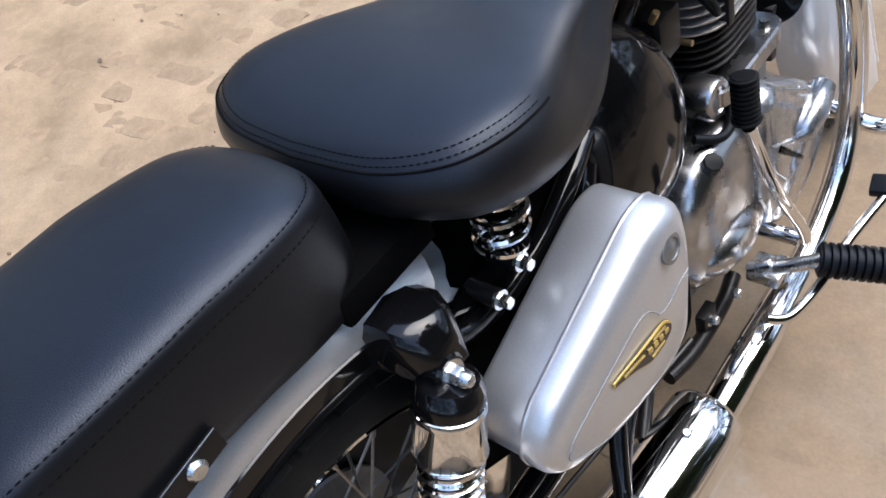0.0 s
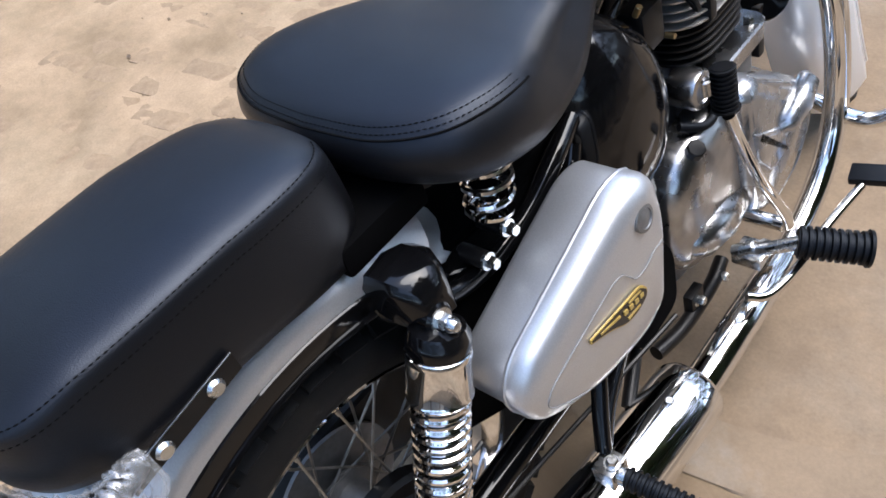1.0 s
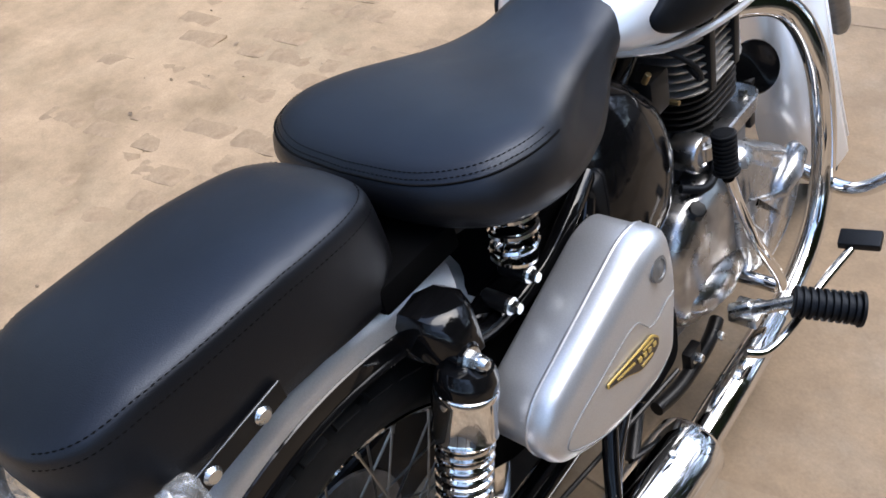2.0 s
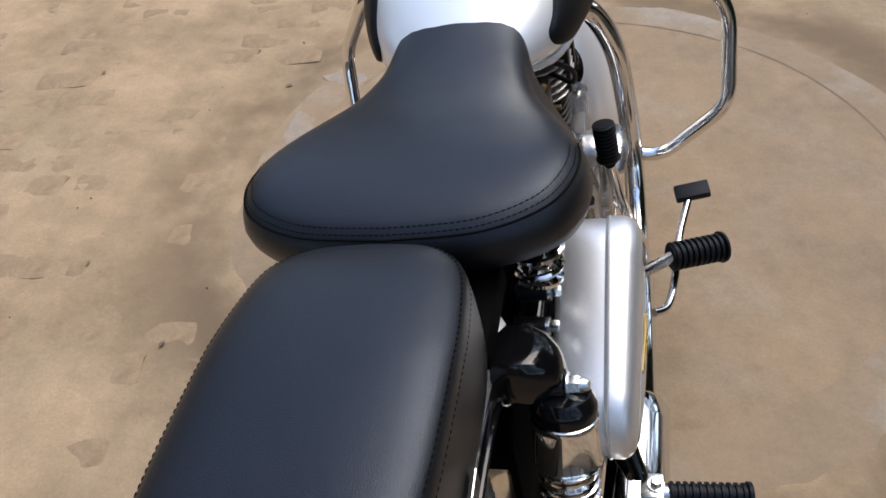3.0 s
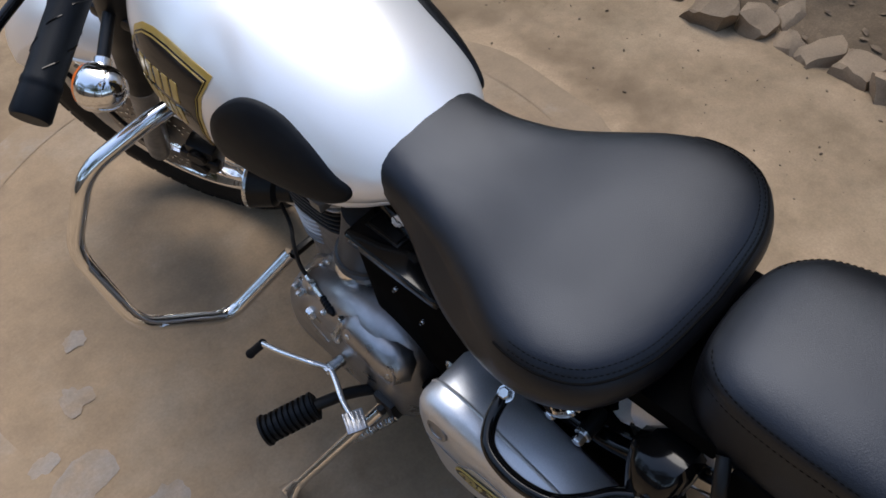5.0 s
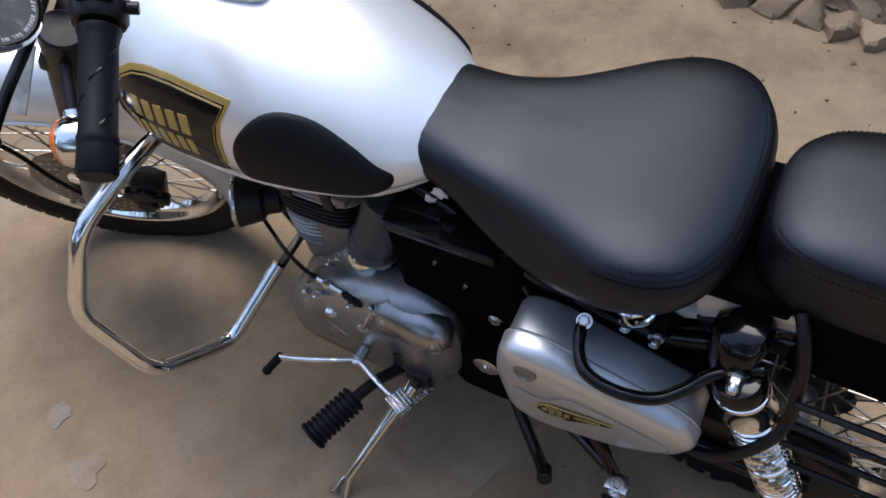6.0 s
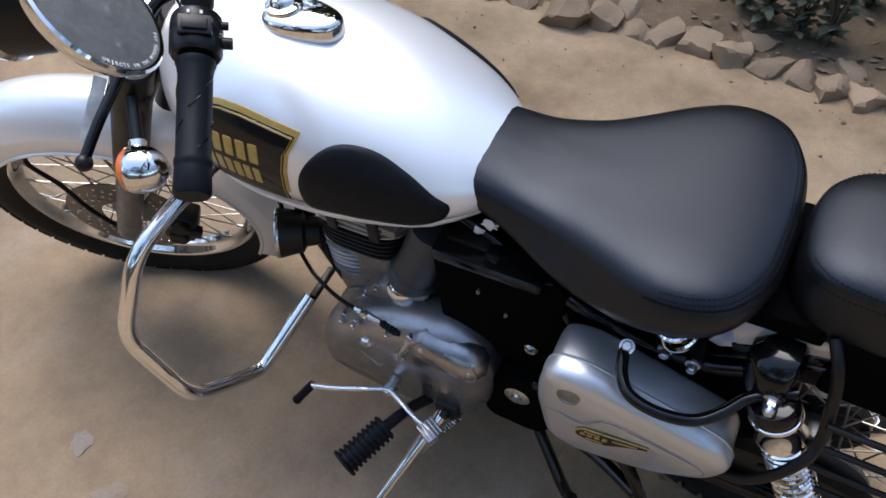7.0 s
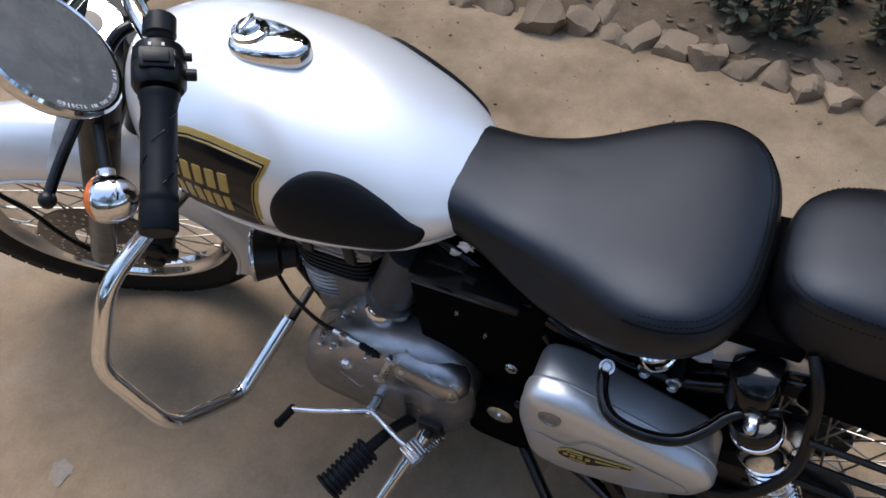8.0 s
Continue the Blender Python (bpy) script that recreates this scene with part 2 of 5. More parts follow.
def block(x0, x1, y0, y1, z0, z1, e=0.003):
    bm = bmesh.new()
    bmesh.ops.create_cube(bm, size=1, matrix=Matrix.Translation(((x0 + x1) / 2, (y0 + y1) / 2, (z0 + z1) / 2)) @ Matrix.Diagonal((x1 - x0, y1 - y0, z1 - z0, 1)))
    if e:
        bmesh.ops.bevel(bm, geom=bm.edges[:], offset=e, segments=2, affect="EDGES", profile=0.6)
    return bm


def mirrored(bm):
    out = bm.copy()
    bmesh.ops.transform(out, matrix=Matrix.Diagonal((-1, 1, 1, 1)), verts=out.verts)
    bmesh.ops.reverse_faces(out, faces=out.faces)
    return out


def interp(x, pts):
    xs, ys = zip(*pts)
    return float(np.interp(x, xs, ys))


def eased(x, pts):
    """A smooth curve through the points (cubic, with averaged slopes)."""
    x = min(max(x, pts[0][0]), pts[-1][0])
    i = max(k for k in range(len(pts) - 1) if pts[k][0] <= x)
    slope = lambda k: (pts[min(k + 1, len(pts) - 1)][1] - pts[max(k - 1, 0)][1]) / (pts[min(k + 1, len(pts) - 1)][0] - pts[max(k - 1, 0)][0])
    (x0, y0), (x1, y1) = pts[i], pts[i + 1]
    h = x1 - x0
    t = (x - x0) / h
    return (2 * t ** 3 - 3 * t * t + 1) * y0 + (t ** 3 - 2 * t * t + t) * h * slope(i) + (3 * t * t - 2 * t ** 3) * y1 + (t ** 3 - t * t) * h * slope(i + 1)

# ---- the motorcycle: its frame is x to the right, y ahead from the rear axle, z up, before it leans ----
moto = new("motorcycle")
moto.empty_display_size = 0.1
moto.matrix_world = BIKE
tagged(moto, "silver and black classic motorcycle leaning on its chrome side stand", "motorcycle")

REAR_AXLE = V(0, -0.004, 0.324)
FRONT_AXLE = V(0, 1.445, 0.345)
RAKE = radians(28)
STEER_DIR = V(0, -math.sin(RAKE), math.cos(RAKE))
STEER_POINT = FRONT_AXLE - 0.05 * V(0, math.cos(RAKE), math.sin(RAKE))
STEER = Matrix.Translation(STEER_POINT) @ Matrix.Rotation(radians(23.0), 4, STEER_DIR) @ Matrix.Translation(-STEER_POINT)


# -- seats --
def half_to_outline(half, steps=6):
    pts = smooth_path([(x, y, 0) for x, y in half], steps)
    right = [(p.x, p.y) for p in pts]
    return right + [(-x, y) for x, y in right[-2:0:-1]]


def cushion(half, yc, profile, top, bottom):
    outline = half_to_outline(half)
    rings = []
    for k, f in profile:
        ring = []
        for x, y in outline:
            px, py = x * k, yc + (y - yc) * k
            zt, zb = top(px, py), bottom(py)
            ring.append(V(px, py, zt - f * (zt - zb)))
        rings.append(ring)
    return loft(rings)


SEAT = Matrix.Translation((0.0, 0, 0))
RIDER_HALF = [(0.000, 0.694), (0.038, 0.688), (0.065, 0.669), (0.078, 0.631), (0.087, 0.570), (0.096, 0.504), (0.116, 0.437), (0.143, 0.380), (0.170, 0.327), (0.184, 0.281), (0.181, 0.232), (0.156, 0.190), (0.095, 0.161), (0.000, 0.153)]
RIDER_TOP_RINGS = 14
RIDER_PROFILE = [(0.02, 0), (.15, 0), (.3, 0), (.45, 0), (.55, .01), (.65, .02), (.72, .03), (.78, .05), (.83, .07), (.87, .10), (.90, .13), (.955, .23), (.985, .33), (1.0, .46), (.99, .66), (.96, .84), (.91, .96), (.85, 1.0), (.5, 1.0)]
rider_top = lambda x, y: eased(y, [(0.128, 0.845), (0.239, 0.855), (0.327, 0.848), (0.437, 0.829), (0.500, 0.828), (0.550, 0.838), (0.600, 0.850), (0.702, 0.868)])
rider_bottom = lambda y: eased(y, [(0.139, 0.783), (0.250, 0.762), (0.360, 0.750), (0.471, 0.758), (0.581, 0.772), (0.702, 0.797)])
RIDER_EDGE = [(0, .46), (.002, .34), (.007, .22), (.015, .125), (.025, .065), (.040, .026), (.060, .008), (.09, 0), (.5, 0)]
_rim = [(p.x, p.y) for p in smooth_path([(x, y, 0) for x, y in RIDER_HALF], 6)]


def rider_sink(x, y):
    """How far the padding has sunk at x, y, by the distance to the rim."""
    best = 1.0
    for (ax, ay), (bx, by) in zip(_rim, _rim[1:]):
        dx, dy = bx - ax, by - ay
        t = min(1.0, max(0.0, ((abs(x) - ax) * dx + (y - ay) * dy) / (dx * dx + dy * dy)))
        best = min(best, math.hypot(abs(x) - ax - t * dx, y - ay - t * dy))
    # rounder towards the nose
    return interp(best * (1 - .45 * min(1.0, max(0.0, (y - .47) / .10))), RIDER_EDGE)


def rider_cushion():
    outline = half_to_outline(RIDER_HALF)
    rings = []
    for i, (k, f) in enumerate(RIDER_PROFILE):
        ring = []
        for x, y in outline:
            px, py = x * k, .34 + (y - .34) * k
            zt, zb = rider_top(px, py), rider_bottom(py)
            if i >= RIDER_TOP_RINGS:
                # the skirt hangs wider than the waist above it
                px += math.copysign(.030 * math.exp(-((py - .42) / .10) ** 2) * min(1.0, (f - .40) / .35), x) * (abs(x) > .02)
            ring.append(V(px, py, zt - (rider_sink(px, py) if i < RIDER_TOP_RINGS else f) * (zt - zb)))
        rings.append(ring)
    return loft(rings)


rider_seat = part("rider_seat", rider_cushion(), LEATHER, moto, "black leatherette sprung rider seat", SEAT, sharp=60)

PSEAT = Matrix.Translation((0.0, 0, 0))
PILLION_HALF = [(0.000, 0.150), (0.047, 0.146), (0.077, 0.131), (0.097, 0.098), (0.107, 0.034), (0.109, -0.040), (0.108, -0.105), (0.103, -0.158), (0.087, -0.195), (0.050, -0.219), (0.000, -0.226)]
PILLION_PROFILE = [(0.02, 0), (.3, .003), (.5, .012), (.68, .03), (.80, .055), (.88, .085), (.935, .118), (.965, .15), (.978, .178), (.986, .22), (.992, .30), (.998, .45), (1.0, .65), (.99, .85), (.97, .97), (.94, 1.0), (.5, 1.0)]
pillion_top = lambda x, y: interp(y, [(-0.246, 0.861), (-0.140, 0.880), (0.005, 0.882), (0.102, 0.876), (0.150, 0.867)])
pillion_bottom = lambda y: interp(y, [(-0.236, 0.781), (-0.140, 0.769), (0.005, 0.760), (0.150, 0.734)])
pillion_seat = part("pillion_seat", cushion(PILLION_HALF, -.05, PILLION_PROFILE, pillion_top, pillion_bottom), LEATHER, moto, "black leatherette pillion seat with double stitching", PSEAT, sharp=60)

# -- tank --
TANK = [(.515, .045, .770, .800), (.54, .078, .759, .822), (.58, .116, .745, .852), (.63, .142, .727, .886), (.70, .161, .717, .922), (.78, .172, .708, .950),
        (.87, .174, .702, .965), (.95, .166, .704, .967), (1.02, .142, .716, .958), (1.07, .105, .735, .940), (1.10, .055, .765, .915)]


rows = smooth_path([(t[0], t[1], t[2]) for t in TANK], 4)
tops = smooth_path([(t[0], t[3], 0) for t in TANK], 4)


def tank_at(y):
    return interp(y, [(r.x, r.y) for r in rows]), interp(y, [(r.x, r.z) for r in rows]), interp(y, [(q.x, q.y) for q in tops])


def tank_side(y, z, off=0.0):
    """The tank's half width at y, z."""
    w, zb, zt = tank_at(y)
    zc = zb + 0.40 * (zt - zb)
    f = (z - zc) / ((zt - zc) if z > zc else (zc - zb))
    return (w + off) * max(0.0, 1 - abs(f) ** 2.3) ** (1 / 2.1)


def tank_ring(y, w, zb, zt, n=72):
    zc = zb + 0.40 * (zt - zb)
    ring = []
    for i in range(n):
        a = 2 * math.pi * i / n
        c, s = math.cos(a), math.sin(a)
        x = w * math.copysign(abs(c) ** (2 / 2.1), c)
        z = zc + (zt - zc if s > 0 else zc - zb) * math.copysign(abs(s) ** (2 / 2.3), s)
        ring.append(V(x, y, z))
    return ring


fuel_tank = part("fuel_tank", loft([tank_ring(r.x, r.y, r.z, q.y) for r, q in zip(rows, tops)]), PAINT, moto, "silver metallic teardrop fuel tank", sharp=60)


def tank_patch(outline, off, thick, side, grid=None):
    """A thin solid laid on the tank's flank inside an outline of (y, z)."""
    bm = bmesh.new()
    cy, cz = sum(p[0] for p in outline) / len(outline), sum(p[1] for p in outline) / len(outline)
    rings = []
    for k, o in ((1.0, 0.0), (1.0, 0.6), (.96, 1.0), (.85, 1.0), (.65, 1.0), (.45, 1.0), (.25, 1.0), (.05, 1.0)):
        rings.append([(cy + (p[0] - cy) * k, cz + (p[1] - cz) * k, off + thick * o) for p in outline])
    vs = [[bm.verts.new((side * (tank_side(y, z) + o), y, z)) for y, z, o in r] for r in rings]
    n = len(outline)
    for a, b in zip(vs, vs[1:]):
        for i in range(n):
            bm.faces.new((a[i], a[(i + 1) % n], b[(i + 1) % n], b[i]))
    bm.faces.new(vs[-1])
    return bm


KNEE = [(p.x, p.y) for p in smooth_path([(y - .004, z + .002, 0) for y, z, _ in ((.790, .812, 0), (.776, .855, 0), (.740, .882, 0), (.69, .876, 0), (.64, .848, 0), (.605, .818, 0), (.586, .798, 0), (.600, .775, 0), (.66, .755, 0), (.73, .742, 0), (.78, .762, 0))], 5, True)]
BADGE = [(p[0] + .012, p[1] + .002) for p in [(.955, .890), (.93, .903), (.90, .908), (.86, .907), (.815, .901), (.770, .893), (.777, .878), (.785, .865), (.79, .835), (.793, .80), (.797, .765), (.805, .738), (.85, .733), (.90, .733), (.95, .737), (.985, .745), (1.0, .77), (1.0, .81), (.985, .855)]]
for side in (-1, 1):
    pad = part("knee_pad", tank_patch(KNEE, 0.0, 0.007, side), RUBBER, fuel_tank, "black rubber knee pad", sharp=50)
    inner = lambda k, q: [(.897 + (y - .897) * k, .830 + (z - .830) * q) for y, z in BADGE]
    border = part("badge_border", tank_patch(BADGE, 0.0008, 0.0008, side), GOLD, fuel_tank, "gold bordered flank badge")
    part("badge_edge", tank_patch(inner(.935, .915), 0.0017, 0.0006, side), DECAL, border)
    part("badge_line", tank_patch(inner(.915, .89), 0.0024, 0.0006, side), GOLD, border)
    panel = part("badge_panel", tank_patch(inner(.898, .87), 0.0031, 0.0006, side), DECAL, fuel_tank, "glossy black badge panel")
    # two rows of plain gold bars
    for row, (y0, y1, z0, z1) in enumerate(((.950, .842, .868, .838), (.962, .845, .829, .801))):
        count = 5 if row == 0 else 7
        for i in range(count):
            ya, yb = y0 + (y1 - y0) * (i + .1) / count, y0 + (y1 - y0) * (i + .82) / count
            bar = rounded([(ya, z0), (yb, z0), (yb, z1), (ya, z1)], .002, 2)
            part("badge_bar", tank_patch(bar, 0.0038, 0.0008, side), GOLD, panel)

# -- side boxes --
BOX = rounded([(.124, .548), (.147, .590), (.350, .663), (.400, .653), (.415, .575), (.394, .450), (.340, .432), (.222, .450), (.144, .494)], [.02, .03, .06, .035, .10, .05, .03, .06, .035], 6)
BOX_IN = .010                      # how far the boxes sit inside the nominal width
LID_LEVELS = [(.200, .004), (.202, .0), (.216, .0), (.225, .003), (.231, .008), (.2355, .016), (.238, .026)]
BODY_LEVELS = [(.138, .012), (.141, .006), (.147, .003), (.197, .003), (.200, .007)]


def taper(bm):
    """The lid is shallower towards its rear end."""
    for v in bm.verts:
        if v.co.x > .207:
            v.co.x -= .05 * max(0, .30 - v.co.y) * (v.co.x - .207) / .031
    return bm


def lid_x(y, z):
    """The height of the lid's face over the box's middle plane."""
    pts = [Vector(p) for p in BOX]
    best = 1.0
    for a, b in zip(pts, pts[1:] + pts[:1]):
        d = b - a
        t = min(1.0, max(0.0, (Vector((y, z)) - a).dot(d) / max(d.dot(d), 1e-9)))
        best = min(best, (Vector((y, z)) - a - d * t).length)
    x = interp(best, [(0, .216), (.003, .225), (.008, .231), (.016, .2355), (.026, .238)])
    return x - .05 * max(0, .30 - y) * (x - .207) / .031


for side in (1, -1):
    body = prism(BOX, BODY_LEVELS)
    lid = taper(prism(BOX, LID_LEVELS))
    ridge = tube([V(.1995, p[0], p[1]) for p in inset(BOX, 0.0015)][::2], .003, 6, True)
    if side < 0:
        body, lid, ridge = mirrored(body), mirrored(lid), mirrored(ridge)
    slide = Matrix.Translation((-side * BOX_IN, 0, 0))
    box = part("side_box", body, PANEL, moto, "satin silver side tool box with a domed lid", slide, sharp=45)
    lid_ob = part("lid", lid, PANEL, box, "", slide, sharp=50)
    part("ridge", ridge, PANEL, box, "", slide)
    x = lambda d: side * d
    lock = lathe([(0, .017), (.003, .0165), (.004, .012), (.0025, .0115), (.003, .006), (.004, .004), (.004, 0)], V(x(.2372), .360, .618), V(x(.3), .363, .628), 24)
    part("lock", lock, CAST, lid_ob, "round key lock", slide)
    # pin line round the lower part of the lid
    pin = smooth_path([V(0, *p) for p in [(.392, .556), (.372, .557), (.350, .549), (.330, .551), (.318, .566), (.306, .580), (.290, .583), (.263, .575), (.185, .548), (.162, .535), (.158, .518), (.18, .497), (.24, .462), (.32, .446), (.36, .462)]], 6)
    part("pin_line", tube([V(x(lid_x(p.y, p.z) + .0002), p.y, p.z) for p in pin], .0009, 6), LINE, lid_ob, "", slide)
    wing = rounded([(.345, .522), (.332, .538), (.300, .541), (.236, .546), (.235, .539), (.272, .524), (.296, .507), (.324, .503), (.343, .510)], [.01, .012, .02, .002, .002, .03, .012, .012, .01], 3)
    back = taper(prism([Vector(p) for p in wing], [(.2375, 0), (.2396, 0), (.2400, .001)]))
    field = taper(prism(inset([Vector(p) for p in wing], .0022), [(.2390, 0), (.2404, 0)]))
    bars = [taper(prism(rounded([(y0, z0), (y1, z1), (y1, z1 - h), (y0, z0 - h)], .001, 2), [(.2392, 0), (.2410, 0)])) for y0, z0, y1, z1, h in
            [(.330, .533, .306, .536, .003), (.335, .525, .328, .526, .007), (.324, .526, .317, .527, .007), (.313, .528, .306, .529, .007), (.302, .530, .295, .531, .007), (.288, .533, .252, .540, .003), (.326, .513, .300, .515, .003)]]
    if side < 0:
        back, field, bars = mirrored(back), mirrored(field), [mirrored(q) for q in bars]
    emblem = part("emblem", back, GOLD, lid_ob, "black and gold winged emblem", slide, sharp=30)
    part("emblem_field", field, DECAL, emblem, "", slide)
    for q in bars:
        part("emblem_bar", q, GOLD, emblem, "", slide)

# -- wheels --
def wheel(name, label, c, r_tyre, r_rim, half_tyre, half_rim, m=None, spokes=40, tread=48, deep=.010, share=.80):
    a, b = c, c + V(1, 0, 0)
    rim_profile = [(-half_rim, r_rim + .012), (-half_rim - .002, r_rim + .004), (-half_rim + .004, r_rim - .004), (-half_rim * .55, r_rim - .008), (-half_rim * .3, r_rim - .018), (half_rim * .3, r_rim - .018),
                   (half_rim * .55, r_rim - .008), (half_rim - .004, r_rim - .004), (half_rim + .002, r_rim + .004), (half_rim, r_rim + .012), (half_rim - .004, r_rim + .004), (0, r_rim - .004), (-half_rim + .004, r_rim + .004)]
    mm = axis_frame(a, b)
    n = 72
    rings = [[mm @ V(r * math.cos(2 * math.pi * i / n), r * math.sin(2 * math.pi * i / n), h) for h, r in rim_profile] for i in range(n)]
    rings.append(rings[0])
    w = part(name, loft(rings, cap0=False, cap1=False), CHROME, moto, label, m, sharp=50)
    prof = [(-half_rim + .003, r_rim), (-half_rim - .004, r_rim + .012), (-half_tyre + .002, r_rim + .035), (-half_tyre, r_rim + .055), (-half_tyre + .006, r_tyre - .026), (-half_tyre * .72, r_tyre - .011), (-half_tyre * .4, r_tyre - .003), (0, r_tyre)]
    prof = prof + [(-h, r) for h, r in prof[-2::-1]]
    rings = [[mm @ V(r * math.cos(2 * math.pi * i / n), r * math.sin(2 * math.pi * i / n), h) for h, r in prof] for i in range(n)]
    rings.append(rings[0])
    part("tyre", loft(rings, closed=False), TYRE, w, "black treaded road tyre", m, sharp=60)
    # tread blocks on both shoulders
    bm = bmesh.new()
    for s in (-1, 1):
        for i in range(tread):
            t = 2 * math.pi * (i + (.5 if s > 0 else 0)) / tread
            q = mm @ Matrix.Rotation(t, 4, "Z") @ Matrix.Translation((r_tyre - .0160, 0, s * half_tyre * .70)) @ Matrix.Rotation(-s * radians(38), 4, "Y")
            g = bmesh.ops.create_cube(bm, size=1, matrix=q @ Matrix.Diagonal((deep, 2 * math.pi * r_tyre / tread * share, half_tyre * (.5 if deep < .012 else .62), 1)))
    part("tread", bm, TYRE, w, "", m, kind="stuff")
    hub = lathe([(-.055, .012), (-.055, .03), (-.045, .048), (-.04, .048), (-.036, .03), (.036, .03), (.04, .048), (.045, .048), (.055, .03), (.055, .012)], a, b, 28)
    part("hub", hub, CAST, w, "cast alloy wheel hub", m)
    part("axle", join(cyl(c - V(.085, 0, 0), c + V(.085, 0, 0), .009), hexbolt(c + V(.08, 0, 0), c + V(.1, 0, 0), .013), hexbolt(c - V(.08, 0, 0), c - V(.1, 0, 0), .013)), ZINC, w, "", m)
    # laced spokes on one mesh
    first = None
    for i in range(spokes):
        s = 1 if i % 2 else -1
        lace = 1 if (i // 2) % 2 else -1
        t = 2 * math.pi * i / spokes
        p = V(s * .041, .044 * math.cos(t + lace * 1.15), .044 * math.sin(t + lace * 1.15))
        q = V(s * .008, (r_rim - .014) * math.cos(t), (r_rim - .014) * math.sin(t))
        pose_m = Matrix.Translation(c) @ axis_frame(p, q)
        if m is not None:
            pose_m = m @ pose_m
        if first is None:
            length = (q - p).length
            first = part("spoke", join(cyl(V(0, 0, 0), V(0, 0, length), .0019, 6), cyl(V(0, 0, length - .018), V(0, 0, length), .0034, 6)), SPOKE, w)
            first.matrix_basis = pose_m
        else:
            again(first, pose_m)
    return w


front_wheel = wheel("front_wheel", "spoked front wheel with a chrome rim", FRONT_AXLE, .344, .256, .047, .029, STEER)
rear_wheel = wheel("rear_wheel", "spoked rear wheel with a chrome rim", REAR_AXLE, .329, .2286, .057, .033, tread=40, deep=.016, share=.66)


def fender(c, r, half, deep, a0, a1, n=60, drop=.028, power=2.2):
    """A valanced mudguard about an axle, from angle a0 to a1 (0 ahead, 90 up)."""
    prof = []
    for i in range(13):
        t = -1 + 2 * i / 12
        x = math.sin(t * math.pi / 2)
        prof.append((half * x, r - drop * abs(x) ** power))
    prof = [(-half - .001, r - .028 - deep)] + [(-half, r - .5 * (drop + .028 + deep))] + prof + [(half, r - .5 * (drop + .028 + deep)), (half + .001, r - .028 - deep)]
    rings = []
    for i in range(n + 1):
        t = radians(a0 + (a1 - a0) * i / n)
        outer = [c + V(h, q * math.cos(t), q * math.sin(t)) for h, q in prof]
        inner = [c + V(h * .965, (q - .003) * math.cos(t), (q - .003) * math.sin(t)) for h, q in reversed(prof)]
        rings.append(outer + inner)
    return loft(rings)


def fender_beads(c, r, half, deep, a0, a1, wire=.0045):
    return [tube([c + V(s * half, (r - .028 - deep) * math.cos(radians(a0 + (a1 - a0) * i / 50)), (r - .028 - deep) * math.sin(radians(a0 + (a1 - a0) * i / 50))) for i in range(51)], wire, 8) for s in (-1, 1)]


rear_fender = part("rear_mudguard", fender(REAR_AXLE, .452, .092, .028, 63, 205, drop=.040, power=4.5), PANEL, moto, "silver deep valanced rear mudguard", sharp=50)
part("front_section", fender(REAR_AXLE, .420, .088, .010, 28, 76, drop=.034, power=2.4), PANEL, rear_fender, "silver front section of the mudguard", sharp=50)
for s in (-1, 1):
    # narrow black valance with a rolled edge
    sect = [(.0915, .396), (.0948, .394), (.0955, .384), (.0945, .368), (.0915, .368)]
    turns = [radians(62 + 2.85 * i) for i in range(51)]
    part("valance", loft([[REAR_AXLE + V(s * x, r * math.cos(t), r * math.sin(t)) for x, r in sect] for t in turns]), BLACK, rear_fender, "glossy black lower edge", sharp=40)
    turns = [radians(30 + 3.5 * i) for i in range(51)]
    part("bead", tube([REAR_AXLE + V(s * .0945, .370 * math.cos(t), .370 * math.sin(t)) for t in turns], .0042, 8), BLACK, rear_fender, "glossy black rolled edge")
front_fender = part("front_mudguard", fender(FRONT_AXLE, .386, .078, .072, 44, 209, drop=.062, power=2.0), PAINT, moto, "silver valanced front mudguard", STEER, sharp=50)
for b in fender_beads(FRONT_AXLE, .386, .078, .072, 44, 209):
    part("bead", b, PAINT, front_fender, "", STEER)

# -- crash guard --
GUARD_L = [(-.02, 1.02, .700), (-.18, 1.035, .698), (-.300, 1.050, .676), (-.388, 1.068, .545), (-.388, .998, .380), (-.250, .985, .246), (-.098, .936, .337)]
GUARD_R = [(.02, 1.02, .700), (.18, 1.040, .698), (.300, 1.060, .676), (.384, 1.078, .545), (.384, 1.025, .372), (.250, 1.010, .262), (.10, 1.015, .310), (.04, 1.010, .330)]
part("guard_bracket", block(-.098, -.02, .926, .940, .326, .340, .003), SATIN, moto, "black crash guard bracket")
for path in (GUARD_L, GUARD_R):
    guard = part("crash_guard", tube(bent_path(path, .040), .0142, 16), CHROME, moto, "chrome octagonal crash guard tube", sharp=60)

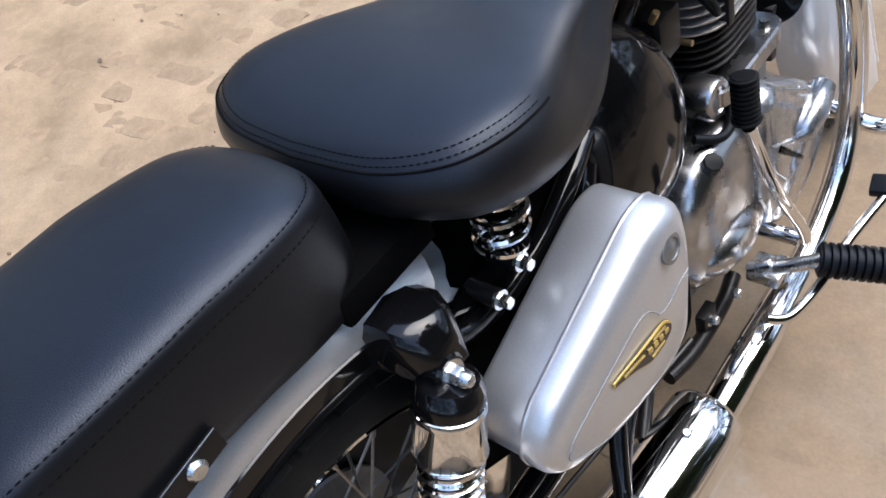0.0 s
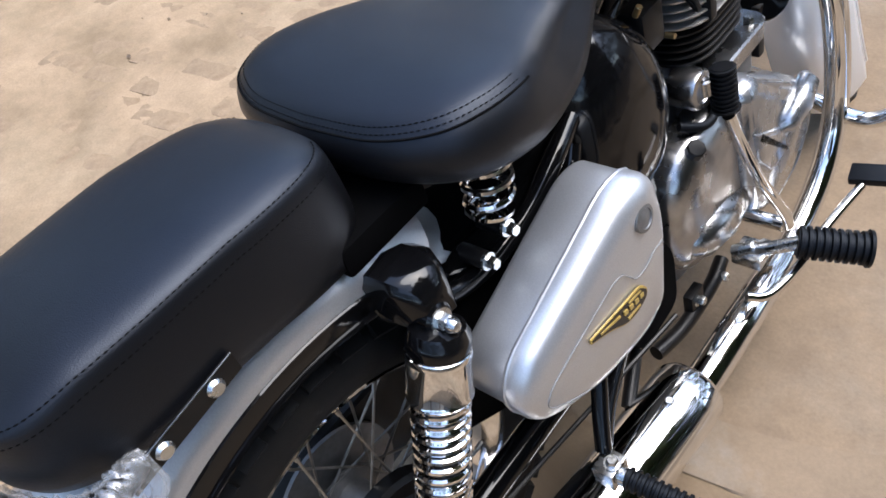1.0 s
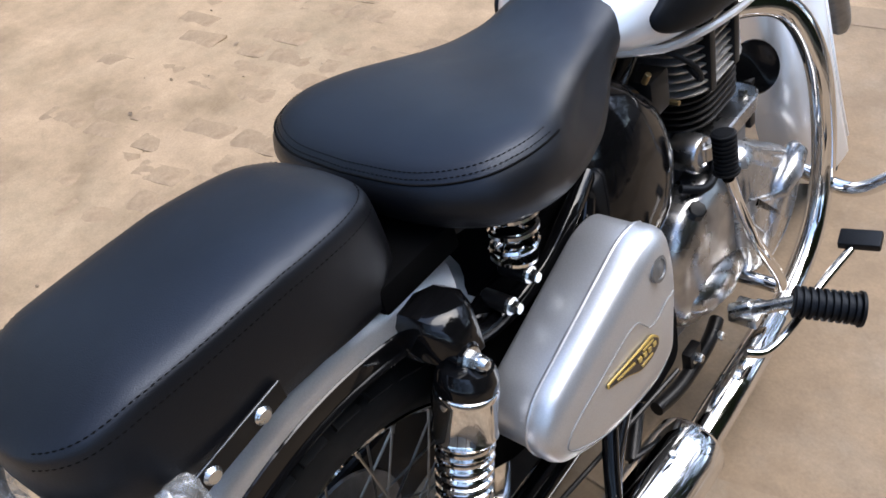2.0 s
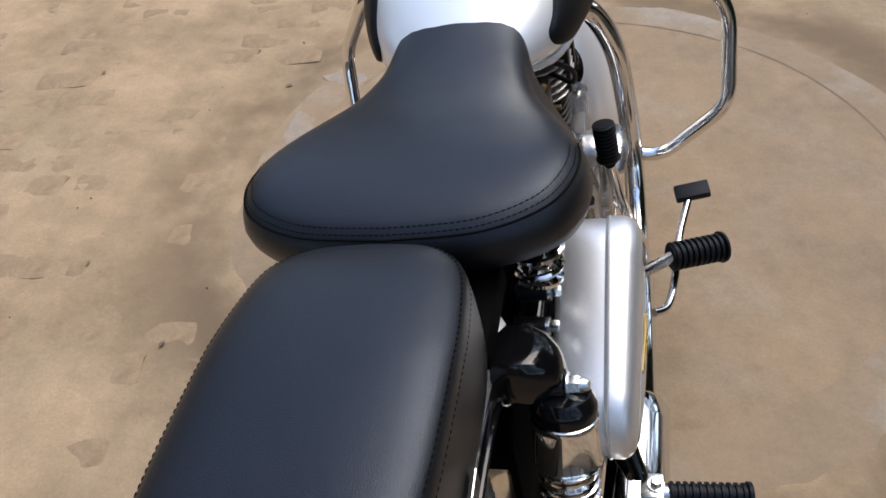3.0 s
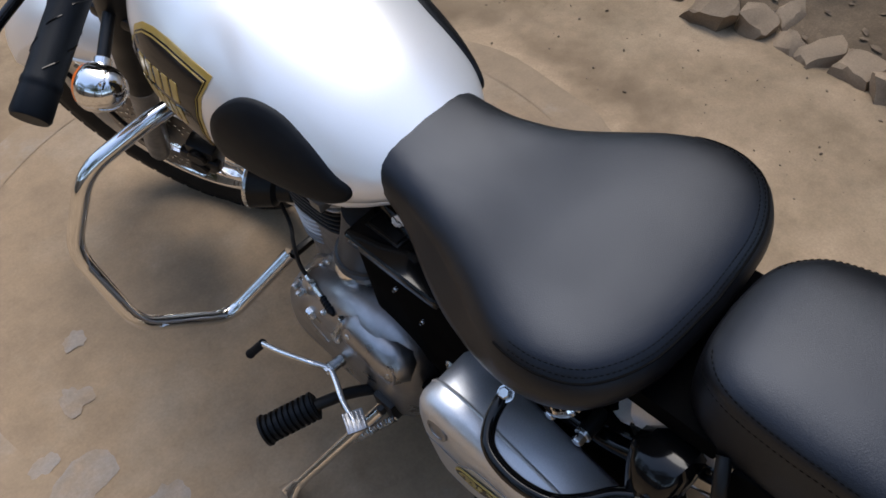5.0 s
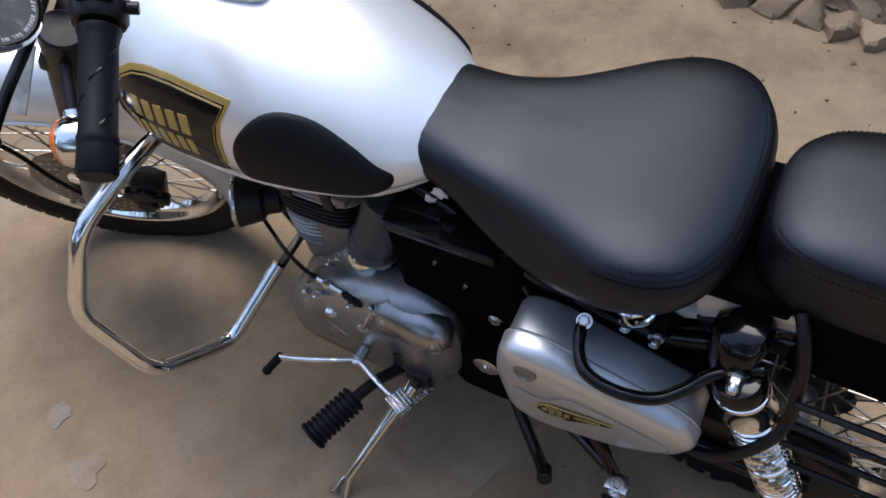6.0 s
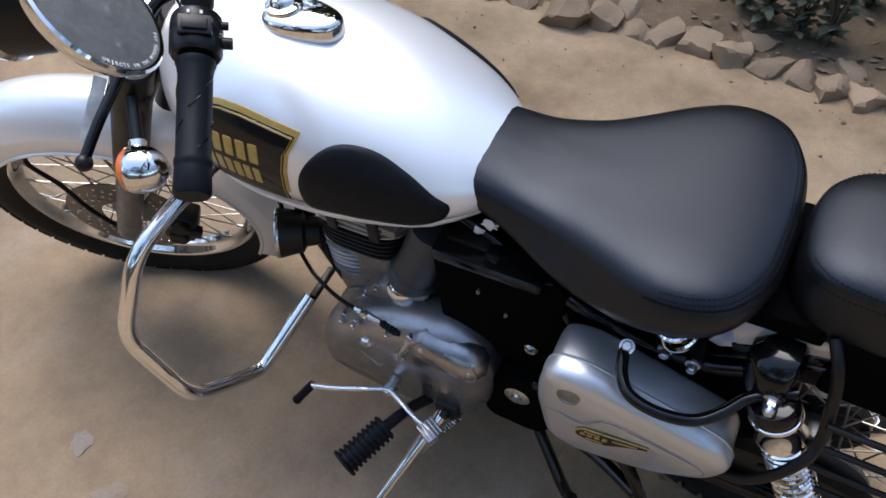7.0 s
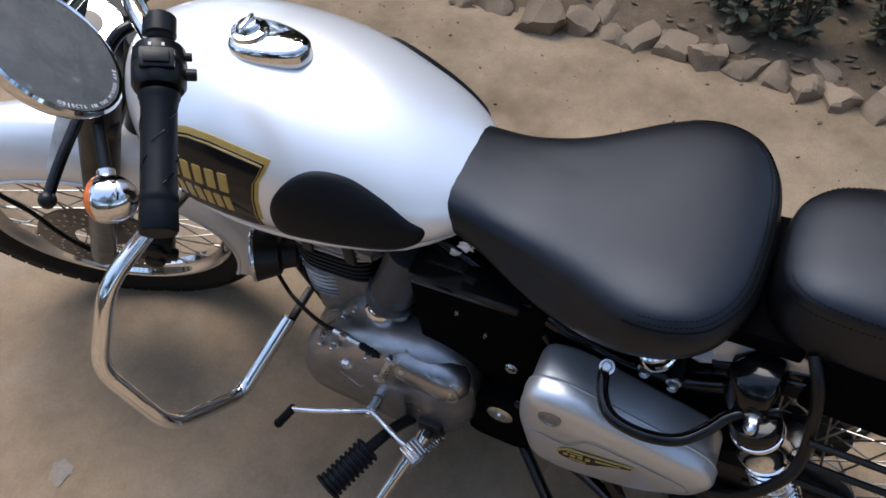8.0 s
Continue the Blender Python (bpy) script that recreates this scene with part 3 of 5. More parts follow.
# -- exhaust --
HEADER = [(.045, .85, .660), (.09, .93, .655), (.135, .985, .620), (.172, 1.005, .530), (.188, 1.015, .400), (.196, 1.000, .280), (.200, .945, .195), (.204, .84, .152), (.206, .70, .140), (.207, .59, .138), (.205, .43, .145)]
header = part("exhaust_pipe", tube(smooth_path(HEADER, 8), .021, 20), CHROME, moto, "chrome exhaust header pipe", sharp=60)
part("heat_shield", lathe([(0, .027), (.004, .0285), (.30, .0285), (.304, .026)], V(.206, .765, .142), V(.206, .42, .144), 24), CHROME, header, "chrome heat shield")
part("muffler", lathe([(0, .030), (.002, .046), (.006, .053), (.014, .0570), (.05, .0585), (.10, .059), (.55, .059), (.60, .052), (.62, .038), (.62, .026), (.55, .026)], V(.200, .462, .150), V(.172, -.30, .205), 36), CHROME, moto, "chrome silencer", sharp=45)


for q, r in ((V(.206, .594, .139), .0285), (V(.197, .385, .155), .0585)):
    n_out = V(.15, 0, .99).normalized()
    part("shield_screw", lathe([(-.002, .007), (.003, .007), (.005, .005), (.005, 0)], q + n_out * r, q + n_out, 16), ZINC, header)

# -- engine --
CRANK = rounded([(.53, .42), (.62, .455), (.82, .435), (.875, .36), (.87, .22), (.80, .17), (.58, .19), (.52, .28)], .05)
engine = part("crankcase", prism(CRANK, [(-.10, .01), (-.09, 0), (.09, 0), (.10, .01)]), CAST, moto, "cast alloy crankcase")
COVER_L = rounded([(.508, .40), (.524, .468), (.60, .508), (.68, .497), (.76, .462), (.835, .412), (.878, .345), (.893, .280), (.885, .232), (.835, .205), (.73, .188), (.635, .178), (.555, .212), (.514, .31)], .045, 4)
cover = part("primary_cover", prism(COVER_L, [(-.088, .0), (-.124, 0), (-.142, .004), (-.156, .012), (-.166, .024), (-.172, .038), (-.174, .048)]), DULL_ALLOY, engine, "dull alloy primary cover", sharp=55)
# raised clutch dome and bosses
barrel_l = part("cover_barrel", tube([V(-.138, .658, .458), V(-.142, .650, .457), V(-.144, .640, .456), V(-.146, .565, .442), V(-.146, .540, .437), V(-.142, .526, .434)], [.018, .033, .040, .042, .036, .018], 28), DULL_ALLOY, cover, "dull alloy bulge", sharp=60)
for y, z in ((.632, .468), (.545, .448)):
    part("screw_well", lathe([(0, .016), (.002, .0155), (.001, .012), (-.004, .011), (-.004, 0)], V(-.178, y, z), V(-.25, y, z + .03), 22), CAST, barrel_l)
    part("screw", hexbolt(V(-.173, y, z), V(-.182, y, z + .003), .006), ZINC, barrel_l)
part("cover_mark", tube([V(-.1738, .775, .362), V(-.1745, .738, .325), V(-.1745, .730, .338)], .0009, 6), ZINC, cover)
for y, z, r in ((.750, .410, .0125), (.812, .415, .006), (.775, .442, .006), (.705, .455, .006)):
    part("cover_bolt", hexbolt(V(-.160 if y < .79 else -.142, y, z), V((-.170 if y < .79 else -.158) - r, y, z + .001), r), ZINC, cover)
part("clutch_arm", join(cyl(V(-.165, .684, .405), V(-.182, .684, .406), .012), tube([V(-.176, .684, .408), V(-.176, .672, .432), V(-.166, .658, .466)], .008, 10), cyl(V(-.146, .652, .468), V(-.172, .660, .472), .011)), ZINC, cover, "zinc clutch lever and clamp")
# clutch cable
CABLE = [(-.05, .975, .62), (-.065, .960, .50), (-.072, .940, .405), (-.100, .890, .415), (-.132, .82, .440), (-.150, .745, .460), (-.166, .680, .470)]
cable = part("clutch_cable", tube(smooth_path(CABLE, 8), .004, 8), RUBBER, engine, "black clutch cable")
part("cable_boot", lathe([(0, .004), (.004, .0075)] + [(.006 + .004 * i, .008 if i % 2 else .0062) for i in range(9)] + [(.045, .004)], V(-.155, .722, .464), V(-.168, .676, .471), 14), RUBBER, cable, "ribbed rubber boot")
part("cable_adjuster", join(cyl(V(-.142, .785, .450), V(-.156, .722, .464), .0062, 8), cyl(V(-.146, .768, .454), V(-.150, .752, .457), .009, 6)), ZINC, cable)
# starter and intake side
bm = bmesh.new()
bmesh.ops.create_uvsphere(bm, u_segments=24, v_segments=16, radius=.029, matrix=Matrix.Translation((-.092, .708, .492)) @ Matrix.Diagonal((1, 1.1, .9, 1)))
part("starter_dome", bm, CHROME, engine, "small chrome dome")
part("intake_boot", join(tube(smooth_path([(-.070, .636, .680), (-.073, .655, .620), (-.076, .682, .552), (-.079, .700, .515)], 6), .040, 26), lathe([(0, .0405), (.004, .044), (.020, .044), (.024, .040)], V(-.076, .686, .543), V(-.080, .702, .508), 28)), GREY, engine, "dark grey rubber intake boot")
starter = part("gear_cover", prism(rounded([(.635, .44), (.65, .50), (.70, .515), (.76, .492), (.80, .44), (.72, .42)], .02), [(-.05, 0), (-.098, 0), (-.106, .006), (-.110, .02)]), CAST, engine, "cast alloy starter casing", sharp=50)
for y, z in ((.655, .492), (.70, .505), (.755, .484), (.785, .448)):
    part("casing_bolt", hexbolt(V(-.100, y, z), V(-.113, y, z), .005), ZINC, starter)
# cylinder: alloy base, black barrel, finned head
def fin(z, x0, x1, y0, y1, t, r=.065):
    return prism(rounded([(x0, y0), (x1, y0), (x1, y1), (x0, y1)], r, 6), [(z - t / 2, .002), (z - t / 2 + .001, 0), (z + t / 2 - .001, 0), (z + t / 2, .002)], "xy")


base = part("cylinder_base", prism(rounded([(-.080, .700), (.072, .700), (.072, .872), (-.080, .872)], .045, 5), [(.40, -.004), (.50, 0), (.550, 0)], "xy"), CAST, engine, "cast alloy cylinder base")
part("base_flange", prism(rounded([(-.072, .705), (.128, .698), (.130, .905), (-.072, .895)], .04), [(.502, .003), (.505, 0), (.528, 0), (.531, .003)], "xy"), ALLOY, base, "polished alloy flange", sharp=40)
part("base_deck", prism(rounded([(.02, .715), (.112, .712), (.116, .880), (.02, .880)], .03), [(.40, 0), (.495, 0), (.503, .004)], "xy"), CAST, base, "cast alloy deck")
for y in (.722, .868):
    part("flange_nut", hexbolt(V(.108, y, .526), V(.108, y, .540), .008), ZINC, base)
for i in range(6):
    part("fin", fin(.462 + .0122 * i, -.087, .078, .785, .879, .0042, .045), FIN if i > 1 else CAST, base)
barrel = part("cylinder_barrel", prism(rounded([(-.066, .72), (.066, .72), (.066, .866), (-.066, .866)], .035), [(.548, 0), (.605, 0)], "xy"), SATIN, engine, "black finned cylinder barrel")
for i in range(5):
    part("fin", fin(.552 + .0118 * i, -.090, .110, .702, .884, .005), SATIN, barrel)
head = part("cylinder_head", prism(rounded([(-.068, .715), (.068, .715), (.068, .872), (-.068, .872)], .03), [(.60, 0), (.722, 0)], "xy"), SATIN, engine, "black cylinder head with bright fin edges")
for i in range(8):
    part("fin", fin(.618 + .0132 * i, -.092, .117 - .0010 * i, .692, .890, .0042), FIN, head)
for s in (-1, 1):
    for y in (.745, .825):
        part("head_stud", block(.095, .119, y - .009, y + .009, .612, .722, .004) if s > 0 else block(-.096, -.086, y - .010, y + .010, .612, .722, .004), SATIN, head)
part("spark_lead", tube(smooth_path([(.085, .72, .665), (.125, .69, .66), (.13, .66, .70), (.09, .63, .74)], 6), .004, 8), RUBBER, head)
part("injector_body", join(cyl(V(.03, .66, .66), V(.03, .585, .665), .026), cyl(V(.03, .63, .66), V(.085, .63, .66), .014), block(.06, .10, .60, .65, .64, .70, .006)), SATIN, engine, "black throttle body")
part("throttle_fitting", cyl(V(.095, .655, .640), V(.110, .655, .640), .004), BRONZE, engine)
part("throttle_fitting", cyl(V(.09, .60, .70), V(.098, .60, .715), .0045), BRONZE, engine)
# right hand covers
WRAPPED = material("film_wrapped_alloy", (0.40, 0.405, 0.415), 0.25, 0.85, second=(0.28, 0.285, 0.295), scale=30, rough_var=0.12, bump=0.6, bump_scale=38, coat=0.8)
GEAR_R = rounded([(.562, .335), (.575, .425), (.615, .468), (.70, .480), (.775, .470), (.81, .40), (.81, .28), (.74, .222), (.62, .222), (.572, .265)], .05, 5)
timing = part("gearbox_cover", prism(GEAR_R, [(.080, 0), (.112, 0), (.122, .004), (.131, .013), (.138, .026), (.143, .042), (.146, .060)]), ALLOY, engine, "polished alloy gearbox cover", sharp=60)
part("cover_bulge", tube([V(.112, .590, .300), V(.116, .605, .298), V(.122, .635, .293), V(.126, .69, .285), V(.122, .745, .275), V(.112, .785, .266)], [.012, .030, .042, .044, .036, .014], 26), ALLOY, timing, "polished alloy bulge", sharp=60)
COVER_R = rounded([(.730, .495), (.775, .508), (.945, .392), (.985, .345), (.975, .270), (.92, .212), (.85, .188), (.775, .212), (.745, .30)], .028, 5)
step = part("timing_cover", prism(COVER_R, [(.080, 0), (.138, 0), (.150, .003), (.158, .008), (.164, .016), (.167, .024)]), WRAPPED, timing, "bright alloy timing cover under clear film", sharp=45)
part("raised_box", prism(rounded([(.752, .418), (.850, .362), (.872, .300), (.805, .296), (.764, .350)], .012, 4), [(.160, 0), (.169, .002), (.173, .005), (.175, .012)]), WRAPPED, step, "", sharp=45)
part("cover_tunnel", tube([V(.156, .960, .385), V(.164, .948, .378), V(.170, .905, .366), V(.168, .862, .356), V(.160, .850, .352)], [.010, .022, .024, .020, .010], 18), WRAPPED, step, "", sharp=60)
part("cover_rib", tube(smooth_path([(.148, .775, .492), (.160, .83, .452), (.166, .885, .415)], 5), .006, 10), WRAPPED, step, "", sharp=60)
part("cover_lip", tube(smooth_path([(.158, .850, .205), (.161, .920, .228), (.162, .962, .285), (.160, .968, .340)], 6), .006, 10), WRAPPED, step, "", sharp=60)
for y, z in ((.790, .480), (.870, .428), (.950, .362), (.958, .29), (.90, .225), (.80, .222)):
    part("cover_bolt", hexbolt(V(.150, y, z), V(.160, y, z), .0055), ZINC, step)
for y, z, x in ((.625, .319, .131), (.606, .286, .128), (.60, .40, .124), (.66, .458, .128), (.735, .455, .130), (.70, .240, .126)):
    part("screw_well", lathe([(0, .0095), (.002, .0090), (-.001, .0075), (-.005, .007), (-.005, 0)], V(x, y, z), V(x + .1, y - .02, z + .03), 18), CAST, timing)
    part("cover_bolt", hexbolt(V(x - .010, y, z), V(x - .001, y, z), .0048), ZINC, timing)
part("oil_filler", join(cyl(V(.112, .650, .430), V(.124, .646, .450), .019), cyl(V(.122, .647, .446), V(.136, .641, .470), .0145, 8)), SATIN, timing, "black oil filler cap")
part("filler_screw", hexbolt(V(.116, .628, .428), V(.128, .620, .446), .010), ZINC, timing)
part("breather_drum", lathe([(0, .020), (0, .029), (.004, .031), (.040, .031), (.045, .028), (.046, .020), (.043, .018), (.043, 0)], V(.072, .705, .520), V(.2, .700, .525), 30), ALLOY, engine, "bright alloy drum beside the cylinder")
part("drum_hose", tube(smooth_path([(.105, .745, .500), (.128, .715, .482), (.128, .680, .478), (.105, .650, .492)], 6), .007, 10), RUBBER, engine, "black rubber hose")

# -- air box and tool box under the seat --
AIR = rounded([(.405, .60), (.425, .705), (.47, .760), (.53, .750), (.605, .690), (.640, .575), (.60, .465), (.53, .442), (.44, .465)], .07, 6)
air_c = Vector((.525, .600))
air_rings = [[V(x, *(air_c + (p - air_c) * k)) for p in AIR] for x, k in ((.02, 1), (.060, 1), (.078, .99), (.093, .955), (.106, .89), (.117, .80), (.126, .69), (.133, .55), (.138, .38), (.140, .20), (.1405, .02))]
part("air_box", loft(air_rings), BLACK, moto, "glossy black rounded air filter box", sharp=70)
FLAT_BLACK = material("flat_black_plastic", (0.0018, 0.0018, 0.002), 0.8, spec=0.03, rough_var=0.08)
TOOL = rounded([(.405, .36), (.405, .690), (.44, .705), (.605, .700), (.625, .665), (.622, .46), (.57, .44), (.50, .43), (.47, .28), (.41, .28)], .012, 3)
tool = part("electrics_box", prism(TOOL, [(-.03, 0), (-.110, 0), (-.116, .004), (-.118, .012)]), FLAT_BLACK, moto, "black electrics box beside the engine")
part("box_lid", prism(rounded([(-.134, .440), (-.030, .440), (-.030, .614), (-.134, .614)], .008, 3), [(.688, .001), (.690, 0), (.705, 0), (.7075, .003)], "xy"), BLACK, tool, "glossy black lid")
part("box_clip", join(block(-.105, -.075, .535, .60, .706, .710, .0015), tube([V(-.102, .54, .711), V(-.078, .54, .711), V(-.078, .595, .711), V(-.102, .595, .711)], .002, 6, True)), SATIN, tool)
part("box_edge", tube([V(-.1155, .43, .698), V(-.1155, .606, .695), V(-.1155, .622, .66)], .0016, 6), SATIN, tool)
for p, r in (((-.116, .458, .500), .012), ((-.116, .545, .622), .004), ((-.116, .50, .582), .004)):
    part("box_bolt", lathe([(0, r), (.004, r), (.007, r * .8), (.006, r * .5), (.010, r * .45), (.010, 0)], V(*p), V(p[0] - .1, p[1], p[2]), 20), ZINC, tool)
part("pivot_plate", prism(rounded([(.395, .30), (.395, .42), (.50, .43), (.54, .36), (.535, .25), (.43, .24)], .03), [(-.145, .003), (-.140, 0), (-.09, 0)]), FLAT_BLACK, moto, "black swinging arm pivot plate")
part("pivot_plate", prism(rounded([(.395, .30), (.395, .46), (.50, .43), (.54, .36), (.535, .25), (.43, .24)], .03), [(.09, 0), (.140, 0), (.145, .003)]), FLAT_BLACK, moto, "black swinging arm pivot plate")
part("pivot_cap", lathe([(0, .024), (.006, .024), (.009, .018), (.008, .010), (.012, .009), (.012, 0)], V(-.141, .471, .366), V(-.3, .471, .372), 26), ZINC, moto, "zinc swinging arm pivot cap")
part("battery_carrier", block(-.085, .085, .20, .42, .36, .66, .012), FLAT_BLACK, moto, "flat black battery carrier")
# white lumps stand in for bright ground seen through the seat and tank gap
rnd_gap = random.Random(12)
for y, z, r in ((.537, .747, .014), (.556, .724, .010), (.572, .704, .008)):
    bm = bmesh.new()
    bmesh.ops.create_icosphere(bm, subdivisions=2, radius=r)
    for v in bm.verts:
        v.co = Vector((v.co.x * .35, v.co.y, v.co.z * .8)) * rnd_gap.uniform(.55, 1.25)
    part("film_scrap", bm, GAP_WHITE, moto, "white lump standing in for bright ground seen through the gap", Matrix.Translation((-.085, y, z)), sharp=20)
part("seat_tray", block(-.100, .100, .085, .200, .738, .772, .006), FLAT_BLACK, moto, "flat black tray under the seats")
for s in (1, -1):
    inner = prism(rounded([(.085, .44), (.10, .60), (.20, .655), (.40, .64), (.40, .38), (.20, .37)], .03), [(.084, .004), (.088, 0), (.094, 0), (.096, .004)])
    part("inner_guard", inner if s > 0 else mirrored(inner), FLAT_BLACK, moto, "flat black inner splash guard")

# -- frame tubes --
for s in (1, -1):
    S = lambda x, y, z: V(s * x, y, z)
    part("frame_rail", tube(smooth_path([S(.06, .62, .73), S(.092, .45, .672), S(.108, .375, .655), S(.108, .30, .622), S(.104, .20, .618), S(.095, .12, .655), S(.090, .10, .69)], 5), .0135, 12), BLACK, moto, "black frame rail")
    part("swinging_arm", tube([S(.115, .50, .352), S(.125, .30, .340), S(.118, .10, .322), S(.112, -.05, .316)], .021, 14), BLACK, moto, "black swinging arm")
    part("rear_downtube", tube(smooth_path([S(.10, .42, .64), S(.12, .36, .55), S(.13, .40, .44), S(.12, .48, .33)], 5), .0135, 12), BLACK, moto, "black frame tube")
    part("peg_tube", tube(smooth_path([S(.135, .44, .42), S(.165, .33, .455), S(.195, .26, .385), S(.215, .222, .330)], 6), .011, 12), BLACK, moto, "black pillion footrest tube")
    part("peg_tube", tube(smooth_path([S(.13, .40, .28), S(.17, .30, .300), S(.205, .235, .312)], 6), .011, 12), BLACK, moto, "black pillion footrest tube")
    part("down_tube", tube(smooth_path([S(.022, .985, .70), S(.026, .945, .50), S(.03, .89, .35)], 6), .0145, 12), BLACK, moto, "black frame down tube")
    # studs that carry the seat and side box
    for y, z in ((.259, .658), (.219, .645)):
        stud = part("box_stud", cyl(S(.090, y, z), S(.127, y, z), .0105), SATIN, moto, "black spacer with a zinc bolt")
        part("bolt", hexbolt(S(.126, y, z), S(.141, y, z), .0075), ZINC, stud)
    # seat spring
    spring = part("seat_spring", helix(S(.122, .252, .700), S(.127, .272, .800), .0245, .0042, 5.2), CHROME, moto, "chrome rider seat spring")
    part("spring_seat", lathe([(0, .027), (.004, .027), (.006, .012), (.014, .010), (.014, 0)], S(.121, .250, .692), S(.122, .252, .700), 20), CHROME, spring)
    # shock absorber
    top, low = S(.154, .117, .677), S(.154, -.022, .335)
    along = (low - top).normalized()
    at = lambda d: top + along * d
    shock = part("shock_absorber", lathe([(0, .016), (.004, .028), (.014, .033), (.020, .0335), (.030, .032), (.031, .012)], at(.004), at(.1), 30), BLACK, moto, "twin rear shock absorber with a chrome spring")
    part("shroud", lathe([(0, .030), (.002, .0335), (.006, .0345), (.009, .0335), (.050, .0335), (.054, .035), (.057, .033), (.057, .016)], at(.032), at(.2), 36), CHROME, shock, "chrome top shroud")
    part("spring", helix(at(.088), at(.315), .0275, .0045, 17.5, 22, 8), CHROME, shock, "chrome coil spring")
    part("damper", lathe([(0, 0), (0, .012), (.10, .012), (.10, .020), (.23, .020), (.235, .012), (.26, .012), (.26, 0)], at(.08), at(.4), 20), CAST, shock)
    part("lower_cup", lathe([(0, .02), (.003, .032), (.012, .033), (.018, .026), (.018, 0)], at(.312), at(.4), 26), CHROME, shock)
    part("lower_eye", cyl(S(.126, -.022, .335), S(.181, -.022, .335), .017), SATIN, shock)
    part("top_eye", cyl(S(.126, .117, .677), S(.159, .117, .677), .018), BLACK, shock)
    part("top_nut", join(hexbolt(S(.157, .117, .677), S(.173, .117, .679), .0095), lathe([(0, .0085), (.006, .008), (.010, .005), (.011, 0)], S(.171, .117, .678), S(.3, .117, .69), 18)), ZINC, shock, "zinc domed nut")
    # hooded bracket over the shock mounting
    rings = []
    for x, y0, y1, z, deep in ((.040, .096, .140, .714, .030), (.082, .093, .140, .722, .034), (.102, .092, .159, .729, .046), (.122, .094, .162, .728, .052), (.140, .099, .155, .722, .050), (.152, .105, .146, .712, .044), (.1565, .108, .142, .700, .030)):
        rings.append([S(x, y0, z - deep), S(x, y0, z - .011), S(x, y0 + .008, z), S(x, y1 - .012, z + .001), S(x, y1, z - .010), S(x, y1, z - deep)])
    part("shock_bracket", loft(rings), BLACK, moto, "glossy black folded shock bracket", sharp=42)

# -- footrests and controls --
def ribbed(a, b, r, ribs, mat, parent, name, label):
    h = (Vector(b) - Vector(a)).length
    prof = [(0, 0), (0, r * .8)]
    for i in range(ribs):
        z = h * (i + .15) / (ribs + .6)
        w = h / (ribs + .6)
        prof += [(z, r * .8), (z + .12 * w, r), (z + .55 * w, r), (z + .67 * w, r * .8)]
    prof += [(h - h * .06, r * .8), (h - h * .05, r * 1.12), (h, r * 1.08), (h, 0)]
    return part(name, lathe(prof, a, b, 22), mat, parent, label, sharp=30)


for s in (1, -1):
    S = lambda x, y, z: V(s * x, y, z)
    hanger = part("footrest", tube(smooth_path([S(.12, .61, .25), S(.17, .64, .262), S(.215, .662, .280), S(.27, .682, .292)] if s < 0 else [S(.180, .668, .247), S(.205, .671, .258), S(.235, .674, .274), S(.27, .682, .292)], 5), .011, 12), SATIN if s < 0 else ZINC, moto, "rider footrest with ribbed black rubber")
    ribbed(S(.264, .680, .292), S(.355, .722, .274), .0260, 9, RUBBER, hanger, "rubber", "ribbed black footrest rubber")
    clamp = part("pillion_footrest", join(cyl(S(.222, .207, .312), S(.252, .212, .310), .0125), block(*sorted((s * .215, s * .245)), .192, .228, .298, .332, .003)), ZINC, moto, "folding pillion footrest with black rubber")
    ribbed(S(.250, .212, .310), S(.357, .224, .296), .0155, 11, RUBBER, clamp, "rubber", "ribbed black pillion footrest rubber")
    part("pivot_bolt", hexbolt(S(.235, .210, .332), S(.236, .210, .344), .008), ZINC, clamp)
part("footrest_bracket", join(cyl(V(.172, .664, .245), V(.206, .672, .262), .013), block(.165, .215, .665, .715, .215, .236, .005), cyl(V(.205, .700, .232), V(.207, .702, .246), .012, 6)), ZINC, moto, "zinc footrest bracket")

lower = part("engine_plate", join(tube(smooth_path([(.120, .72, .150), (.128, .66, .142), (.128, .56, .140), (.120, .49, .150)], 5), .013, 12), block(.116, .134, .59, .63, .140, .185, .004)), SATIN, moto, "black lower engine bracket")
for y, z in ((.61, .165), (.69, .143)):
    part("bolt", hexbolt(V(.130, y, z), V(.146, y, z + .002), .009), ZINC, lower)
kick = part("kick_starter", tube(smooth_path([(.150, .770, .225), (.205, .772, .222), (.216, .765, .236), (.212, .755, .270), (.195, .722, .350), (.183, .692, .432), (.174, .664, .520)], 6), [.0092] * 37, 14), CHROME, moto, "chrome kick starter lever with a rubber pedal")
ribbed(V(.168, .664, .598), V(.173, .660, .533), .0175, 9, RUBBER, kick, "rubber", "ribbed black kick pedal rubber")
part("boss", cyl(V(.14, .770, .224), V(.208, .772, .222), .013), CHROME, kick)

pedal = part("brake_pedal", tube(smooth_path([(.235, .575, .262), (.258, .60, .252), (.272, .67, .252), (.282, .76, .265), (.300, .835, .286)], 6), .0075, 12), CHROME, moto, "chrome brake pedal with a black rubber pad")
part("pad", block(-.032, .032, -.017, .017, -.008, .008, .004), RUBBER, pedal, "black rubber brake pad", Matrix.Translation((.308, .853, .296)) @ pose(0, 0, 0, 12, -6, 8))

